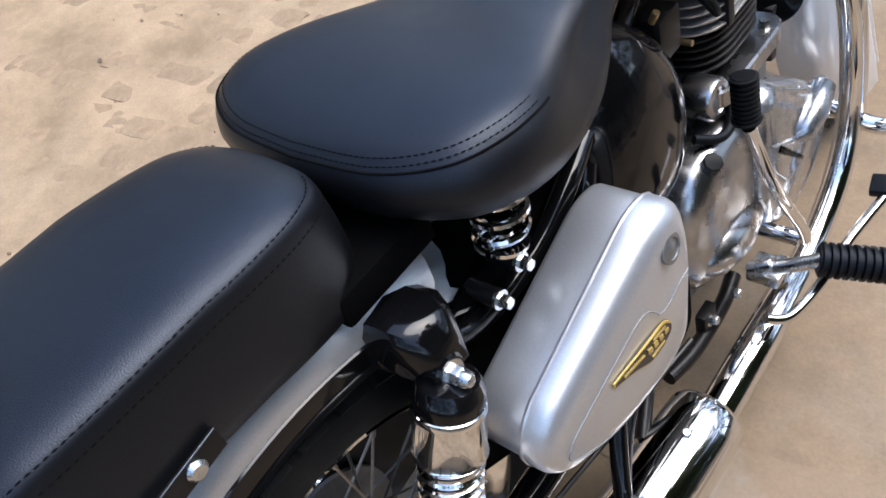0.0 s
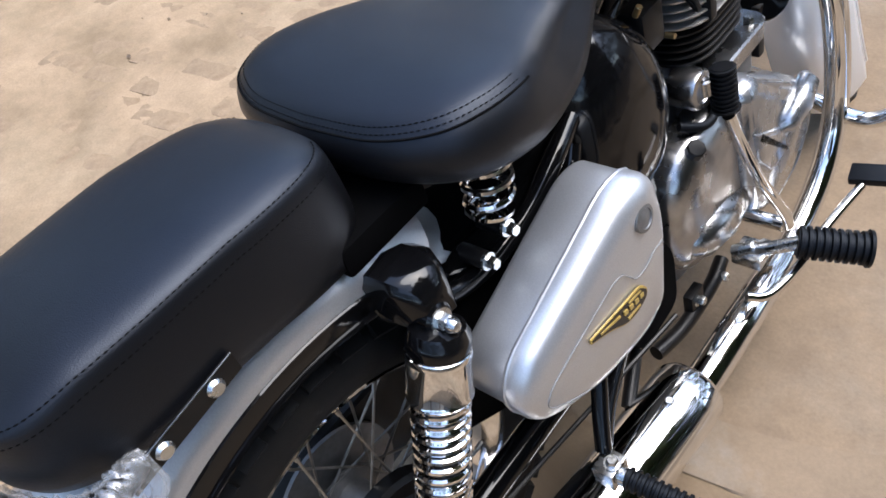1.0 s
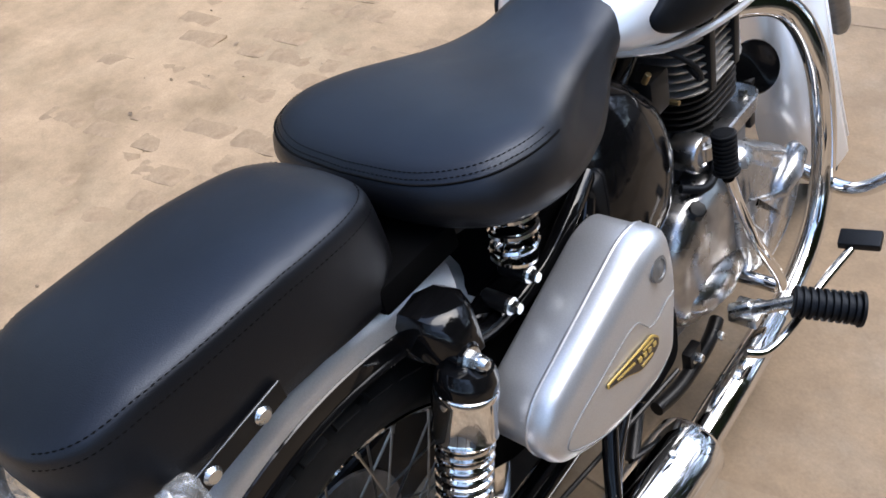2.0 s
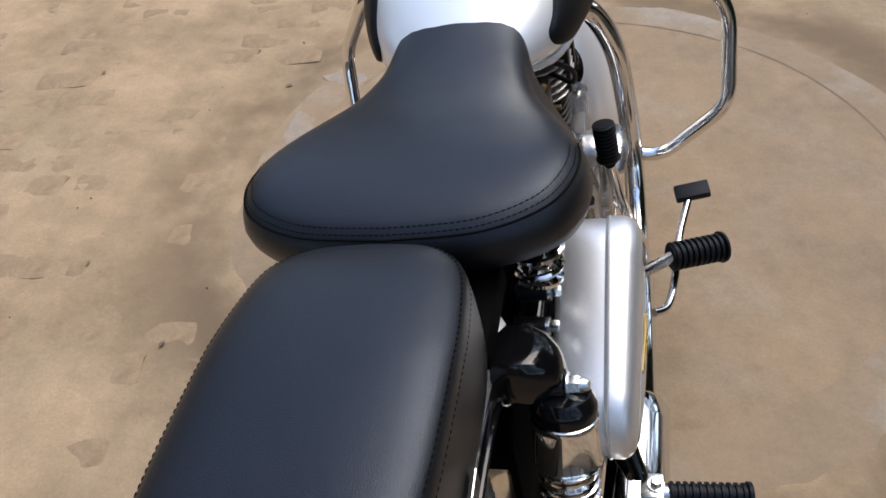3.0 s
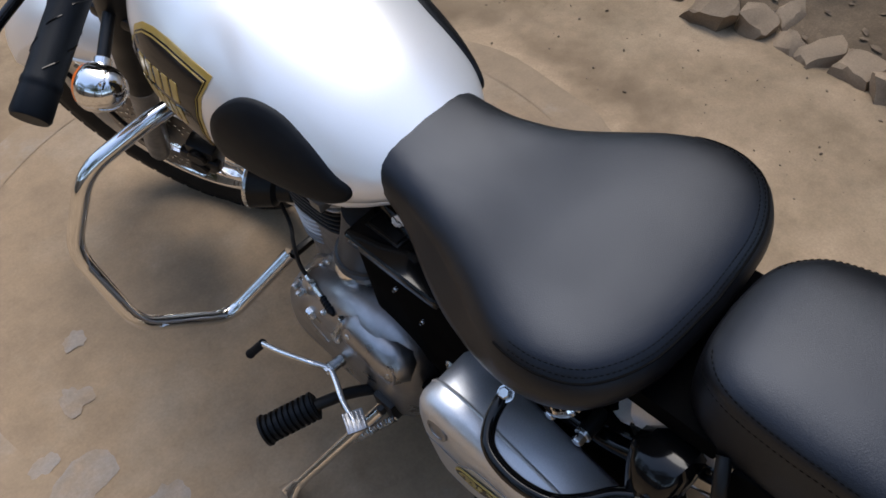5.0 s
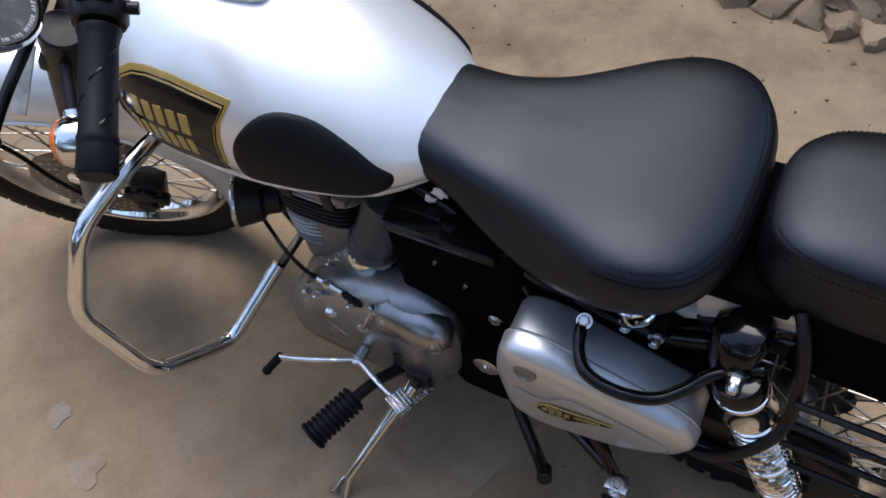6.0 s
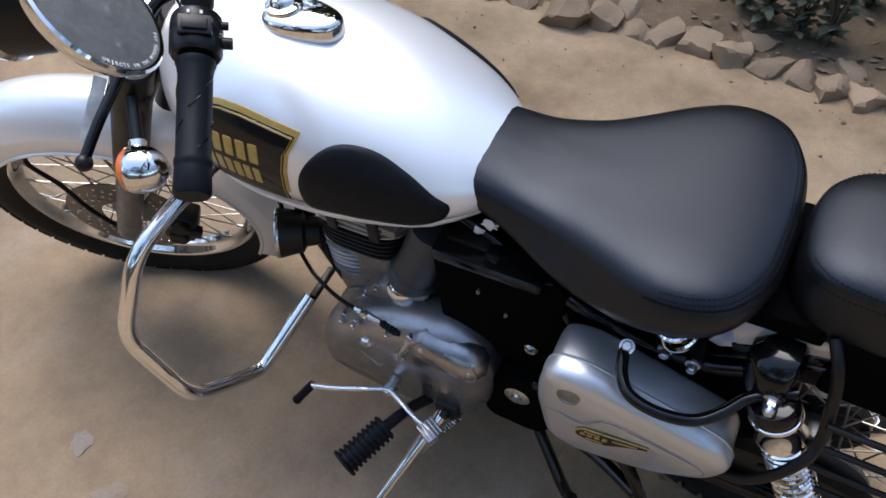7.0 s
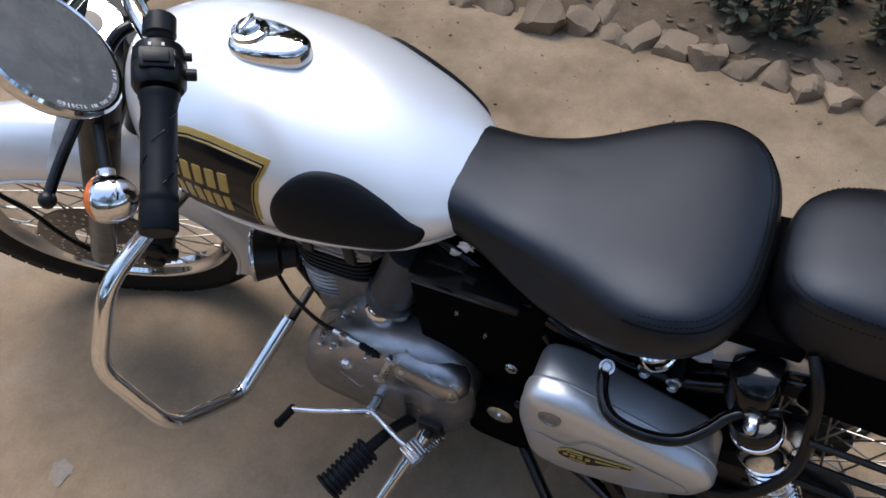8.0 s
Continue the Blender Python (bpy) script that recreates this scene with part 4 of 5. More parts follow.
shift = part("gear_lever", tube(smooth_path([(-.242, .602, .299), (-.232, .640, .306), (-.214, .680, .309), (-.208, .705, .312), (-.224, .740, .318), (-.242, .800, .306), (-.252, .848, .296)], 6), .006, 12), CHROME, moto, "chrome heel and toe gear lever")
ribbed(V(-.250, .847, .299), V(-.276, .880, .252), .0085, 9, RUBBER, shift, "toe_rubber", "ribbed black toe rubber")
HEEL = Matrix.Translation((-.241, .601, .300)) @ pose(0, 0, 0, 8, 6, -25)
heel = part("heel_pad", block(-.018, .018, -.019, .019, -.004, .004, .002), ALLOY, shift, "grooved alloy heel pad", HEEL)
for i in range(5):
    part("pad_rib", block(-.0165 + .0072 * i, -.0130 + .0072 * i, -.017, .017, .003, .006, .0008), ALLOY, heel, "", HEEL)
part("pivot", join(cyl(V(-.176, .705, .304), V(-.205, .705, .308), .011), hexbolt(V(-.202, .705, .307), V(-.216, .705, .310), .009)), ZINC, shift)

stand = part("side_stand", tube([V(-.165, .600, .262), V(-.26, .638, .195), V(-.365, .682, .112)], [.014, .0115, .0105], 14), CHROME, moto, "chrome side stand, folded out")
part("foot", loft([[V(-.352, .676, .122) + V(0, .010 * math.cos(a), .010 * math.sin(a)) for a in [2 * math.pi * i / 16 for i in range(16)]],
                   [V(-.376, .688, .102) + V(0, .014 * math.cos(a), .012 * math.sin(a)) for a in [2 * math.pi * i / 16 for i in range(16)]],
                   [V(-.398, .696, .084) + V(0, .024 * math.cos(a), .010 * math.sin(a)) for a in [2 * math.pi * i / 16 for i in range(16)]]]), CHROME, stand, "flared foot")
part("pivot", join(block(-.185, -.15, .575, .622, .235, .29, .005), hexbolt(V(-.18, .600, .262), V(-.196, .600, .262), .010)), SATIN, stand)
part("return_spring", helix(V(-.178, .575, .25), V(-.25, .628, .195), .006, .0015, 16, 10, 5), ZINC, stand)
centre = part("centre_stand", tube([V(-.12, .44, .22), V(-.20, .36, .20), V(-.235, .33, .23)], .011, 12), SATIN, moto, "black centre stand, folded up")
part("foot", cyl(V(-.225, .335, .225), V(-.25, .325, .24), .013), SATIN, centre)
part("leg", tube([V(.12, .44, .22), V(.15, .36, .19)], .011, 12), SATIN, centre)

# -- front end, turned with the steering --
def fork_point(d, x=0.0):
    """A point on the fork's line, d metres up from the axle."""
    return FRONT_AXLE + STEER_DIR * d + V(x, 0, 0)


for s in (1, -1):
    leg = part("fork_leg", lathe([(0, 0), (0, .018), (.02, .024), (.05, .026), (.30, .026), (.315, .030), (.33, .030), (.335, .024)], fork_point(-.03, s * .088), fork_point(.5, s * .088), 26), CAST, moto, "grey fork slider", STEER)
    part("fork_cover", lathe([(0, .024), (.004, .031), (.32, .034), (.324, .03)], fork_point(.30, s * .088), fork_point(.8, s * .088), 26), SATIN, leg, "black fork cover", STEER)
part("steering_head", cyl(STEER_POINT + STEER_DIR * .42, STEER_POINT + STEER_DIR * .66, .032), SATIN, moto, "black steering head", STEER)
part("fork_yoke", join(block(-.115, .115, -.035, .035, -.015, .015, .008)), SATIN, moto, "black fork yoke", STEER @ Matrix.Translation(fork_point(.55)) @ Matrix.Rotation(RAKE, 4, "X"))
lamp_c = fork_point(.50) + V(0, .13, .175)
lamp = part("headlamp", lathe([(-.17, 0), (-.168, .05), (-.13, .082), (-.06, .095), (0, .098), (0, .0)], lamp_c, lamp_c + V(0, 1, -.05), 36), SATIN, moto, "black headlamp shell with a bright rim", STEER)
part("rim", lathe([(0, .098), (.01, .104), (.024, .102), (.03, .092), (.03, .085)], lamp_c, lamp_c + V(0, 1, -.05), 36), CHROME, lamp, "chrome headlamp rim", STEER)
part("lens", lathe([(.02, .09), (.03, .08), (.038, .05), (.041, 0)], lamp_c, lamp_c + V(0, 1, -.05), 30), ZINC, lamp, "", STEER)
dial_c = fork_point(.64) + V(0, .03, .015)
part("speedometer", lathe([(0, .05), (.012, .055), (.02, .053), (.021, .046), (.018, 0)], dial_c, dial_c + V(0, -.35, 1), 32), CHROME, moto, "chrome rimmed speedometer", STEER)
part("dial_glass", lathe([(.019, .045), (.0205, .0)], dial_c, dial_c + V(0, -.35, 1), 28), DECAL, moto, "dark speedometer face", STEER)

# -- brake disc on the left of the front wheel --
disc_x = -.060
n = 96
bm = bmesh.new()
c = FRONT_AXLE + V(disc_x, 0, 0)
rr = (.066, .078, .082, .0885, .0915, .098, .101, .1075, .1105, .117, .120, .1265, .140)
for xo in (0.0, .003):
    vs = [[bm.verts.new(c + V(xo, r * math.cos(2 * math.pi * i / n), r * math.sin(2 * math.pi * i / n))) for i in range(n)] for r in rr]
    for k in range(len(rr) - 1):
        for i in range(n):
            # drilled holes
            if k in (2, 4, 6, 8, 10) and (i + k) % 6 == 0:
                continue
            j = (i + 1) % n
            bm.faces.new((vs[k][i], vs[k][j], vs[k + 1][j], vs[k + 1][i]))
disc = part("brake_disc", bm, DISC, front_wheel, "drilled steel brake disc", STEER)
# bright countersinks round the drilled holes
verts, faces = [], []
for k in (2, 4, 6, 8, 10):
    for i in range(n):
        if (i + k) % 6 == 0:
            a, r = 2 * math.pi * (i + .5) / n, (rr[k] + rr[k + 1]) / 2
            o, b = c + V(-.0015, r * math.cos(a), r * math.sin(a)), len(verts)
            verts += [o + V(d, q * math.cos(w * math.pi / 4), q * math.sin(w * math.pi / 4)) for d, q in ((0, .0042), (.0012, .0022)) for w in range(8)]
            faces += [(b + w, b + (w + 1) % 8, b + 8 + (w + 1) % 8, b + 8 + w) for w in range(8)]
sink = bmesh.new()
sv = [sink.verts.new(v) for v in verts]
for f in faces:
    sink.faces.new([sv[i] for i in f])
part("countersinks", sink, ZINC, disc, "bright countersunk drillings", STEER, kind="stuff")
cal = FRONT_AXLE + V(-.070, -.122, .004)
caliper = part("brake_caliper", join(block(-.026, .026, -.034, .034, -.052, .052, .012), cyl(V(-.038, 0, .024), V(.03, 0, .024), .022), cyl(V(-.038, 0, -.024), V(.03, 0, -.024), .022), block(-.030, -.010, -.046, .046, -.018, .018, .006)), SATIN, moto, "black brake caliper", STEER @ Matrix.Translation(cal) @ pose(0, 0, 0, 25))
hose = [FRONT_AXLE + V(-.085, .076, .255), FRONT_AXLE + V(-.085, .056, .180), FRONT_AXLE + V(-.085, .050, .082), FRONT_AXLE + V(-.085, .022, .002), FRONT_AXLE + V(-.066, .0, -.012)]
part("speedometer_cable", tube(smooth_path([FRONT_AXLE + V(-.068, .080, .272), *hose], 8), .0048, 8), RUBBER, moto, "black speedometer cable", STEER)
for s in (-1, 1):
    for a in (55, 125):
        if s < 0 and a < 90:
            continue
        p = FRONT_AXLE + V(s * .072, .36 * math.cos(radians(a)), .30 * math.sin(radians(a)))
        part("mudguard_stay", tube([FRONT_AXLE + V(s * .075, 0, .02), p], .005, 8), CHROME if a < 90 else PAINT, front_fender, "", STEER)

# -- handlebar; its left half is where the camera sees it --
INNER_L, END_L = V(-.212, .840, 1.050), V(-.345, .770, .989)
bar_dir = (END_L - INNER_L).normalized()
AXIS_TOP = STEER_POINT + STEER_DIR * ((1.03 - STEER_POINT.z) / STEER_DIR.z)
left_run = [AXIS_TOP + V(0, .0, .02), AXIS_TOP + V(-.04, -.015, .035), V(-.12, .935, 1.085), INNER_L + (INNER_L - END_L) * .35, END_L - bar_dir * .02]
bar = part("handlebar", tube(bent_path(left_run, .05), .011, 16), CHROME, moto, "chrome handlebar", sharp=60)
swing = STEER @ Matrix.Diagonal((-1, 1, 1, 1)) @ STEER.inverted()
right_run = [swing @ p for p in left_run]
part("handlebar_half", tube(bent_path(right_run, .05), .011, 16), CHROME, bar, sharp=60)
for k, (inn, end) in enumerate(((INNER_L, END_L), (swing @ INNER_L, swing @ END_L))):
    d = (end - inn)
    h = d.length
    prof = [(0, .011), (0, .0225), (.004, .023), (.008, .021), (.012, .0208)]
    prof += [(.016, .0198), (h - .045, .0196), (h - .042, .0210), (h - .036, .0210), (h - .034, .0200), (h - .030, .0204), (h - .004, .0212), (h, .0190), (h, 0)]
    grip = part("grip", lathe(prof, inn, end, 28), RUBBER, bar, "black rubber grip with diagonal grooves", sharp=40)
    m = axis_frame(inn, end)
    for i in range(9):
        a = i * 2.4
        groove = [m @ V(.0198 * math.cos(a + .16 * q), .0198 * math.sin(a + .16 * q), .022 + .0095 * i + .0035 * q) for q in range(5)]
        part("groove", tube(groove, .0010, 5), DECAL, grip)
# switch gear
m = axis_frame(INNER_L - bar_dir * .062, INNER_L)
switch = part("switch_gear", lathe([(0, .011), (0, .022), (.003, .027), (.006, .029), (.024, .0305), (.026, .0295), (.028, .0305), (.050, .030), (.055, .027), (.058, .011)], INNER_L - bar_dir * .060, INNER_L, 22), SATIN, bar, "black left switch cluster", sharp=35)
up_axis = V(-.45, -.55, .70).normalized()
up_axis = (up_axis - bar_dir * up_axis.dot(bar_dir)).normalized()
side_axis = bar_dir.cross(up_axis)
sw = Matrix((bar_dir, side_axis, up_axis)).transposed().to_4x4()
sw.translation = INNER_L - bar_dir * .030
part("rocker", join(block(-.012, .012, -.019, .019, .024, .034, .003), block(-.006, .008, -.014, .014, .032, .038, .002)), SATIN, switch, "", sw)
part("button", join(cyl(V(.006, -.028, .004), V(.006, -.041, .004), .007), cyl(V(-.014, -.027, .008), V(-.014, -.036, .008), .005)), SATIN, switch, "", sw)
part("switch_mark", join(block(-.019, -.015, -.008, -.005, .0290, .0305, 0), block(-.019, -.015, .006, .009, .0290, .0305, 0)), WHITE, switch, "", sw)
# clutch lever
clamp_p = INNER_L - bar_dir * .085
part("lever_clamp", cyl(clamp_p - bar_dir * .014, clamp_p + bar_dir * .014, .019), SATIN, bar, "black lever clamp", None)
LEVER = [clamp_p + V(-.005, .040, -.004), clamp_p + V(-.03, .050, -.010), V(-.225, .952, 1.020), V(-.295, .946, .994), V(-.341, .941, .973)]
lever = part("clutch_lever", tube(smooth_path(LEVER, 6), [.0075] * 8 + [.0068] * 17, 12), BLACK, bar, "black clutch lever with a ball end", sharp=50)
bm = bmesh.new()
bmesh.ops.create_uvsphere(bm, u_segments=18, v_segments=12, radius=.0105, matrix=Matrix.Translation((-.343, .940, .972)))
part("ball_end", bm, SATIN, lever)
# mirror, tipped up on a chrome stem
M_C = V(-.313, .818, 1.199)
M_N = V(.50, -.72, .58).normalized()
mirror = part("mirror", lathe([(-.036, 0), (-.035, .020), (-.028, .044), (-.015, .064), (-.004, .0715), (.002, .073), (.0045, .0705), (.003, .0675)], M_C, M_C + M_N, 44), CHROME, moto, "round chrome rear view mirror tipped upwards", sharp=50)
part("glass", lathe([(.0025, .070), (.0032, .0675), (.0032, 0)], M_C, M_C + M_N, 44), MIRROR, mirror, "mirror glass")
part("stem", tube(smooth_path([clamp_p + V(.0, .01, .015), clamp_p + V(-.005, .03, .07), M_C - M_N * .03 + V(.05, .03, -.01), M_C - M_N * .03], 6), .0055, 12), CHROME, mirror, "chrome mirror stem")
# printed warning along the lower rim of the glass
u_ax = V(-.27, -.84, -.46)
u_ax = (u_ax - M_N * u_ax.dot(M_N)).normalized()
v_ax = M_N.cross(u_ax)
words = "OBJECTS IN THE MIRROR ARE"
for i, ch in enumerate(words):
    if ch == " ":
        continue
    a = radians(-30 + 92 * i / (len(words) - 1))
    fc = bpy.data.curves.new("letter", "FONT")
    fc.body, fc.size, fc.align_x, fc.extrude = ch, .0050, "CENTER", .0002
    t = new("letter", fc)
    dep = bpy.context.evaluated_depsgraph_get()
    me = bpy.data.meshes.new_from_object(t.evaluated_get(dep))
    bpy.data.objects.remove(t)
    o = new("letter", me)
    me.materials.append(WHITE)
    o.parent = mirror
    r = u_ax * math.cos(a) + v_ax * math.sin(a)
    tang = -u_ax * math.sin(a) + v_ax * math.cos(a)
    mm = Matrix((tang, -r, M_N)).transposed().to_4x4()
    mm.translation = M_C + M_N * .0035 + r * .0652
    o.matrix_basis = mm
# indicators on stalks
for k, p in enumerate((V(-.210, 1.062, .775), swing @ V(-.210, 1.062, .775))):
    fwd = STEER.to_3x3() @ V(0, 1, 0)
    ind = part("indicator", lathe([(-.045, 0), (-.043, .012), (-.034, .025), (-.018, .034), (0, .0375), (.010, .038), (.012, .036)], p, p + fwd, 32), CHROME, moto, "chrome bullet indicator with an amber lens", sharp=60)
    part("lens", lathe([(.009, .036), (.018, .035), (.026, .028), (.030, .012), (.031, 0)], p, p + fwd, 28), AMBER, ind, "amber indicator lens")
    root = fork_point(.58, -.10 if k == 0 else .10)
    root = STEER @ root
    part("stalk", tube([p + (root - p) * .12, root], .010, 12), SATIN, ind, "black indicator stalk")
    part("collar", cyl(p + (root - p) * .12, p + (root - p) * .34, .0135), CHROME, ind)
# front number plate, edge on
part("number_plate", block(-.010, .010, -.0025, .0025, 0, .102, .0015), PLATE, moto, "plain pale grey front plate", axis_frame(V(-.141, 1.1475, .874), V(-.212, 1.152, .808)) @ Matrix.Rotation(radians(150), 4, "Z"))
# horn under the tank
horn_c = V(-.091, .962, .524)
horn = part("horn", lathe([(-.078, 0), (-.078, .018), (-.074, .026), (-.050, .028), (-.044, .038), (-.020, .043), (-.006, .046), (0, .0475), (.004, .046), (.000, .036), (.003, .012), (.003, 0)], horn_c, horn_c + V(-.52, .84, .12), 30), SATIN, moto, "round black horn")
part("horn_ring", lathe([(-.003, .0468), (.001, .0481), (.004, .0468)], horn_c, horn_c + V(-.52, .84, .12), 36), ZINC, horn)
horn2 = V(.078, .985, .512)
part("horn", lathe([(-.03, 0), (-.03, .02), (-.012, .028), (-.010, .044), (0, .048), (.004, .046), (.002, .036), (.006, .012), (.006, 0)], horn2, horn2 + V(.55, -.35, .35), 30), BLACK, moto, "round black horn")
part("horn_bracket", block(.060, .085, .955, .975, .405, .50, .004), SATIN, moto, "black horn bracket")

# -- tank fittings --
cap_z = .966
part("filler_plate", prism(half_to_outline([(0, .945), (.028, .938), (.042, .915), (.043, .88), (.036, .84), (.022, .805), (0, .795)], 4), [(cap_z - .012, 0), (cap_z + .004, 0), (cap_z + .010, .004), (cap_z + .013, .010)], "xy"), CHROME, fuel_tank, "chrome teardrop filler plate", pose(-.010, .146, 0) @ Matrix.Diagonal((.86, .8, 1, 1)), sharp=40)
part("filler_cap", lathe([(0, .027), (.004, .0275), (.010, .025), (.012, .018), (.016, .0165), (.020, .012), (.020, 0)], V(-.010, .872, cap_z + .008), V(-.010, .872, 2), 30), CHROME, fuel_tank, "chrome filler cap", sharp=35)
part("cap_grip", block(-.026, .006, .869, .875, cap_z + .026, cap_z + .032, .002), CHROME, fuel_tank)
lip = [V(s * tank_at(y)[0] * .80, y, tank_at(y)[1] + .012) for s, ys in ((1, [.53 + .03 * i for i in range(18)]), (-1, [1.04 - .03 * i for i in range(18)])) for y in ys]
part("tank_seam", tube(lip, .006, 8, True), PAINT, fuel_tank, "silver tank seam")
part("fuel_tap", join(cyl(V(-.10, .70, .712), V(-.10, .70, .680), .010), block(-.122, -.085, .680, .704, .682, .700, .004)), CAST, moto, "cast fuel tap")

# -- seat details --
def stitches(half, yc, profile, top, bottom, k, f, sel, parent, shift):
    """A row of stitches following the outline at scale k and depth share f."""
    pts = [(x * k, yc + (y - yc) * k) for x, y in half_to_outline(half, 14)]
    line = [shift @ V(x, y, top(x, y) - f * (top(x, y) - bottom(y))) for x, y in pts if sel(x, y)]
    return line


def seam(lines, gap, name, parent, thick=.0008):
    """Stitches laid at even steps along each line, in one mesh, and a raised welt below them."""
    bm = None
    for line in lines:
        d, nxt = 0.0, 0.0
        for a, b in zip(line, line[1:]):
            seg = (b - a).length
            if seg > .03:
                continue
            while nxt < d + seg:
                p = a + (b - a) * ((nxt - d) / seg)
                t = (b - a).normalized()
                s = tube([p - t * gap * .33, p, p + t * gap * .33], [.0003, thick, .0003], 5)
                bm = s if bm is None else join(bm, s)
                nxt += gap
            d += seg
    return part(name, bm, THREAD, parent, kind="stuff")


def ordered(line):
    """Starts the run of points at its longest gap."""
    gaps = [(line[i] - line[i - 1]).length for i in range(len(line))]
    k = gaps.index(max(gaps))
    return line[k:] + line[:k]


prof_at = lambda prof, k: interp(k, [(p[0], p[1]) for p in prof[:11]])
for k, f in ((.955, prof_at(PILLION_PROFILE, .955)), (.988, prof_at(PILLION_PROFILE, .989))):
    for s in (1, -1):
        line = ordered(stitches(PILLION_HALF, -.05, PILLION_PROFILE, pillion_top, pillion_bottom, k, f - (.006 if k < .97 else .001), lambda x, y: s * x > .055, pillion_seat, PSEAT))
        seam([line], .0062, "stitching", pillion_seat)
for k in (.905, .935):
    pts = [(x * k, .34 + (y - .34) * k) for x, y in half_to_outline(RIDER_HALF, 14)]
    line = ordered([SEAT @ V(x, y, rider_top(x, y) - (rider_sink(x, y) - .006) * (rider_top(x, y) - rider_bottom(y))) for x, y in pts if y < .285])
    seam([line], .0060, "stitching", rider_seat, .0006)
k = .955
pts = [(x * k, .34 + (y - .34) * k) for x, y in half_to_outline(RIDER_HALF, 14)]
line = ordered([SEAT @ V(x, y, rider_top(x, y) - (rider_sink(x, y) - .004) * (rider_top(x, y) - rider_bottom(y))) for x, y in pts if y < .30])
part("crease", tube(line, .0013, 6), THREAD, rider_seat, "black piped seam")
part("seat_pan", prism(half_to_outline([(0, .60), (.045, .59), (.06, .55), (.07, .42), (.085, .33), (.09, .26), (.08, .20), (0, .17)], 4), [(.735, .01), (.742, 0), (.775, 0)], "xy"), SATIN, rider_seat, "black seat pan")

# -- rear carrier rail wrapped in clear film, seat strap --
RAIL = [(.106, -.150, .772), (.124, -.164, .784), (.130, -.182, .790), (.110, -.208, .792), (.060, -.232, .793), (0, -.245, .794), (-.060, -.232, .793), (-.110, -.208, .792), (-.130, -.182, .790), (-.124, -.164, .784), (-.106, -.150, .772)]
rail = part("grab_rail", tube(smooth_path(RAIL, 6), .011, 14), SATIN, moto, "black rear grab rail still wrapped in clear film")
wrap_path = smooth_path(RAIL, 14)
random.seed(7)
rings = []
for i, p in enumerate(wrap_path):
    t = (wrap_path[min(i + 1, len(wrap_path) - 1)] - wrap_path[max(i - 1, 0)]).normalized()
    side = t.cross(V(0, 0, 1)).normalized()
    up = side.cross(t)
    ring = []
    for j in range(18):
        a = 2 * math.pi * j / 18
        hang = max(0.0, -math.sin(a)) ** 2
        r = .0130 + .0040 * random.random() ** 2 + .0016 * math.sin(i * 1.3 + 3 * a) + .022 * hang * (.55 + .45 * math.sin(i * .37))
        ring.append(p + r * (math.cos(a) * side + math.sin(a) * up) - V(0, 0, .002))
    rings.append(ring)
part("film", loft(rings, cap0=False, cap1=False), WRAP, rail, "crinkled clear protective film", sharp=75)
for s in (1, -1):
    S = lambda x, y, z: V(s * x, y, z)
    A, B = S(.1125, -.045, .783), S(.1125, -.165, .765)
    strap = part("seat_strap", loft([[q + w for w in (V(-.0015, 0, -.010), V(.0015, 0, -.010), V(.0015, 0, .010), V(-.0015, 0, .010))] for q in (A, A.lerp(B, .5), B)]), SATIN, moto, "black seat strap with two bolts")
    part("edge", tube([A + V(s * .0015, 0, .010), B + V(s * .0015, 0, .010)], .0009, 6), ZINC, strap, "bright upper edge")
    for q in (A.lerp(B, .217), A.lerp(B, .70)):
        part("bolt", lathe([(0, .0085), (.003, .0085), (.006, .006), (.006, 0)], q + V(s * .001, 0, 0), q + V(s, 0, 0), 16), ZINC, strap)
# -- chain case, brake drum, left hand rails --
part("brake_drum", lathe([(0, .02), (0, .085), (.02, .088), (.026, .082), (.026, .060), (.030, .055), (.030, .03), (.034, .028), (.034, 0)], REAR_AXLE + V(.035, 0, 0), REAR_AXLE + V(.2, 0, 0), 40), SATIN, rear_wheel, "black rear brake drum", sharp=30)
part("chain_case", prism(rounded([(-.11, .245), (-.12, .36), (-.02, .405), (.30, .405), (.45, .40), (.45, .30), (.30, .275), (.02, .235)], .04), [(-.075, .004), (-.080, 0), (-.104, 0), (-.108, .006)]), SATIN, moto, "black chain case")
part("sprocket", lathe([(0, .02), (0, .098), (.006, .098), (.006, .02)], REAR_AXLE + V(-.060, 0, 0), REAR_AXLE + V(-.2, 0, 0), 44), CAST, rear_wheel, "steel rear sprocket")
handle = part("side_handle", tube(smooth_path([(-0.152, .308, .676), (-0.168, .307, .675), (-0.192, .301, .669), (-0.213, .286, .665), (-0.222, .260, .662), (-0.222, .225, .660), (-0.211, .192, .658), (-0.189, .166, .664), (-0.166, .146, .672), (-0.150, .118, .678), (-0.140, .09, .684)], 6), .0085, 14), BLACK, moto, "black tubular side handle", sharp=60)
part("bolt", hexbolt(V(-.158, .306, .681), V(-.162, .306, .690), .0075), ZINC, handle)
# added black sheet that keeps the mudguard's left side as dark as deep shade
part("side_panel", prism(rounded([(.065, .772), (.070, .655), (-.06, .645), (-.125, .640), (-.125, .730), (-.10, .768)], .015, 3), [(-.108, .002), (-.106, 0), (-.102, 0), (-.100, .002)]), FLAT_BLACK, moto, "flat black sheet added to darken the mudguard's left side")
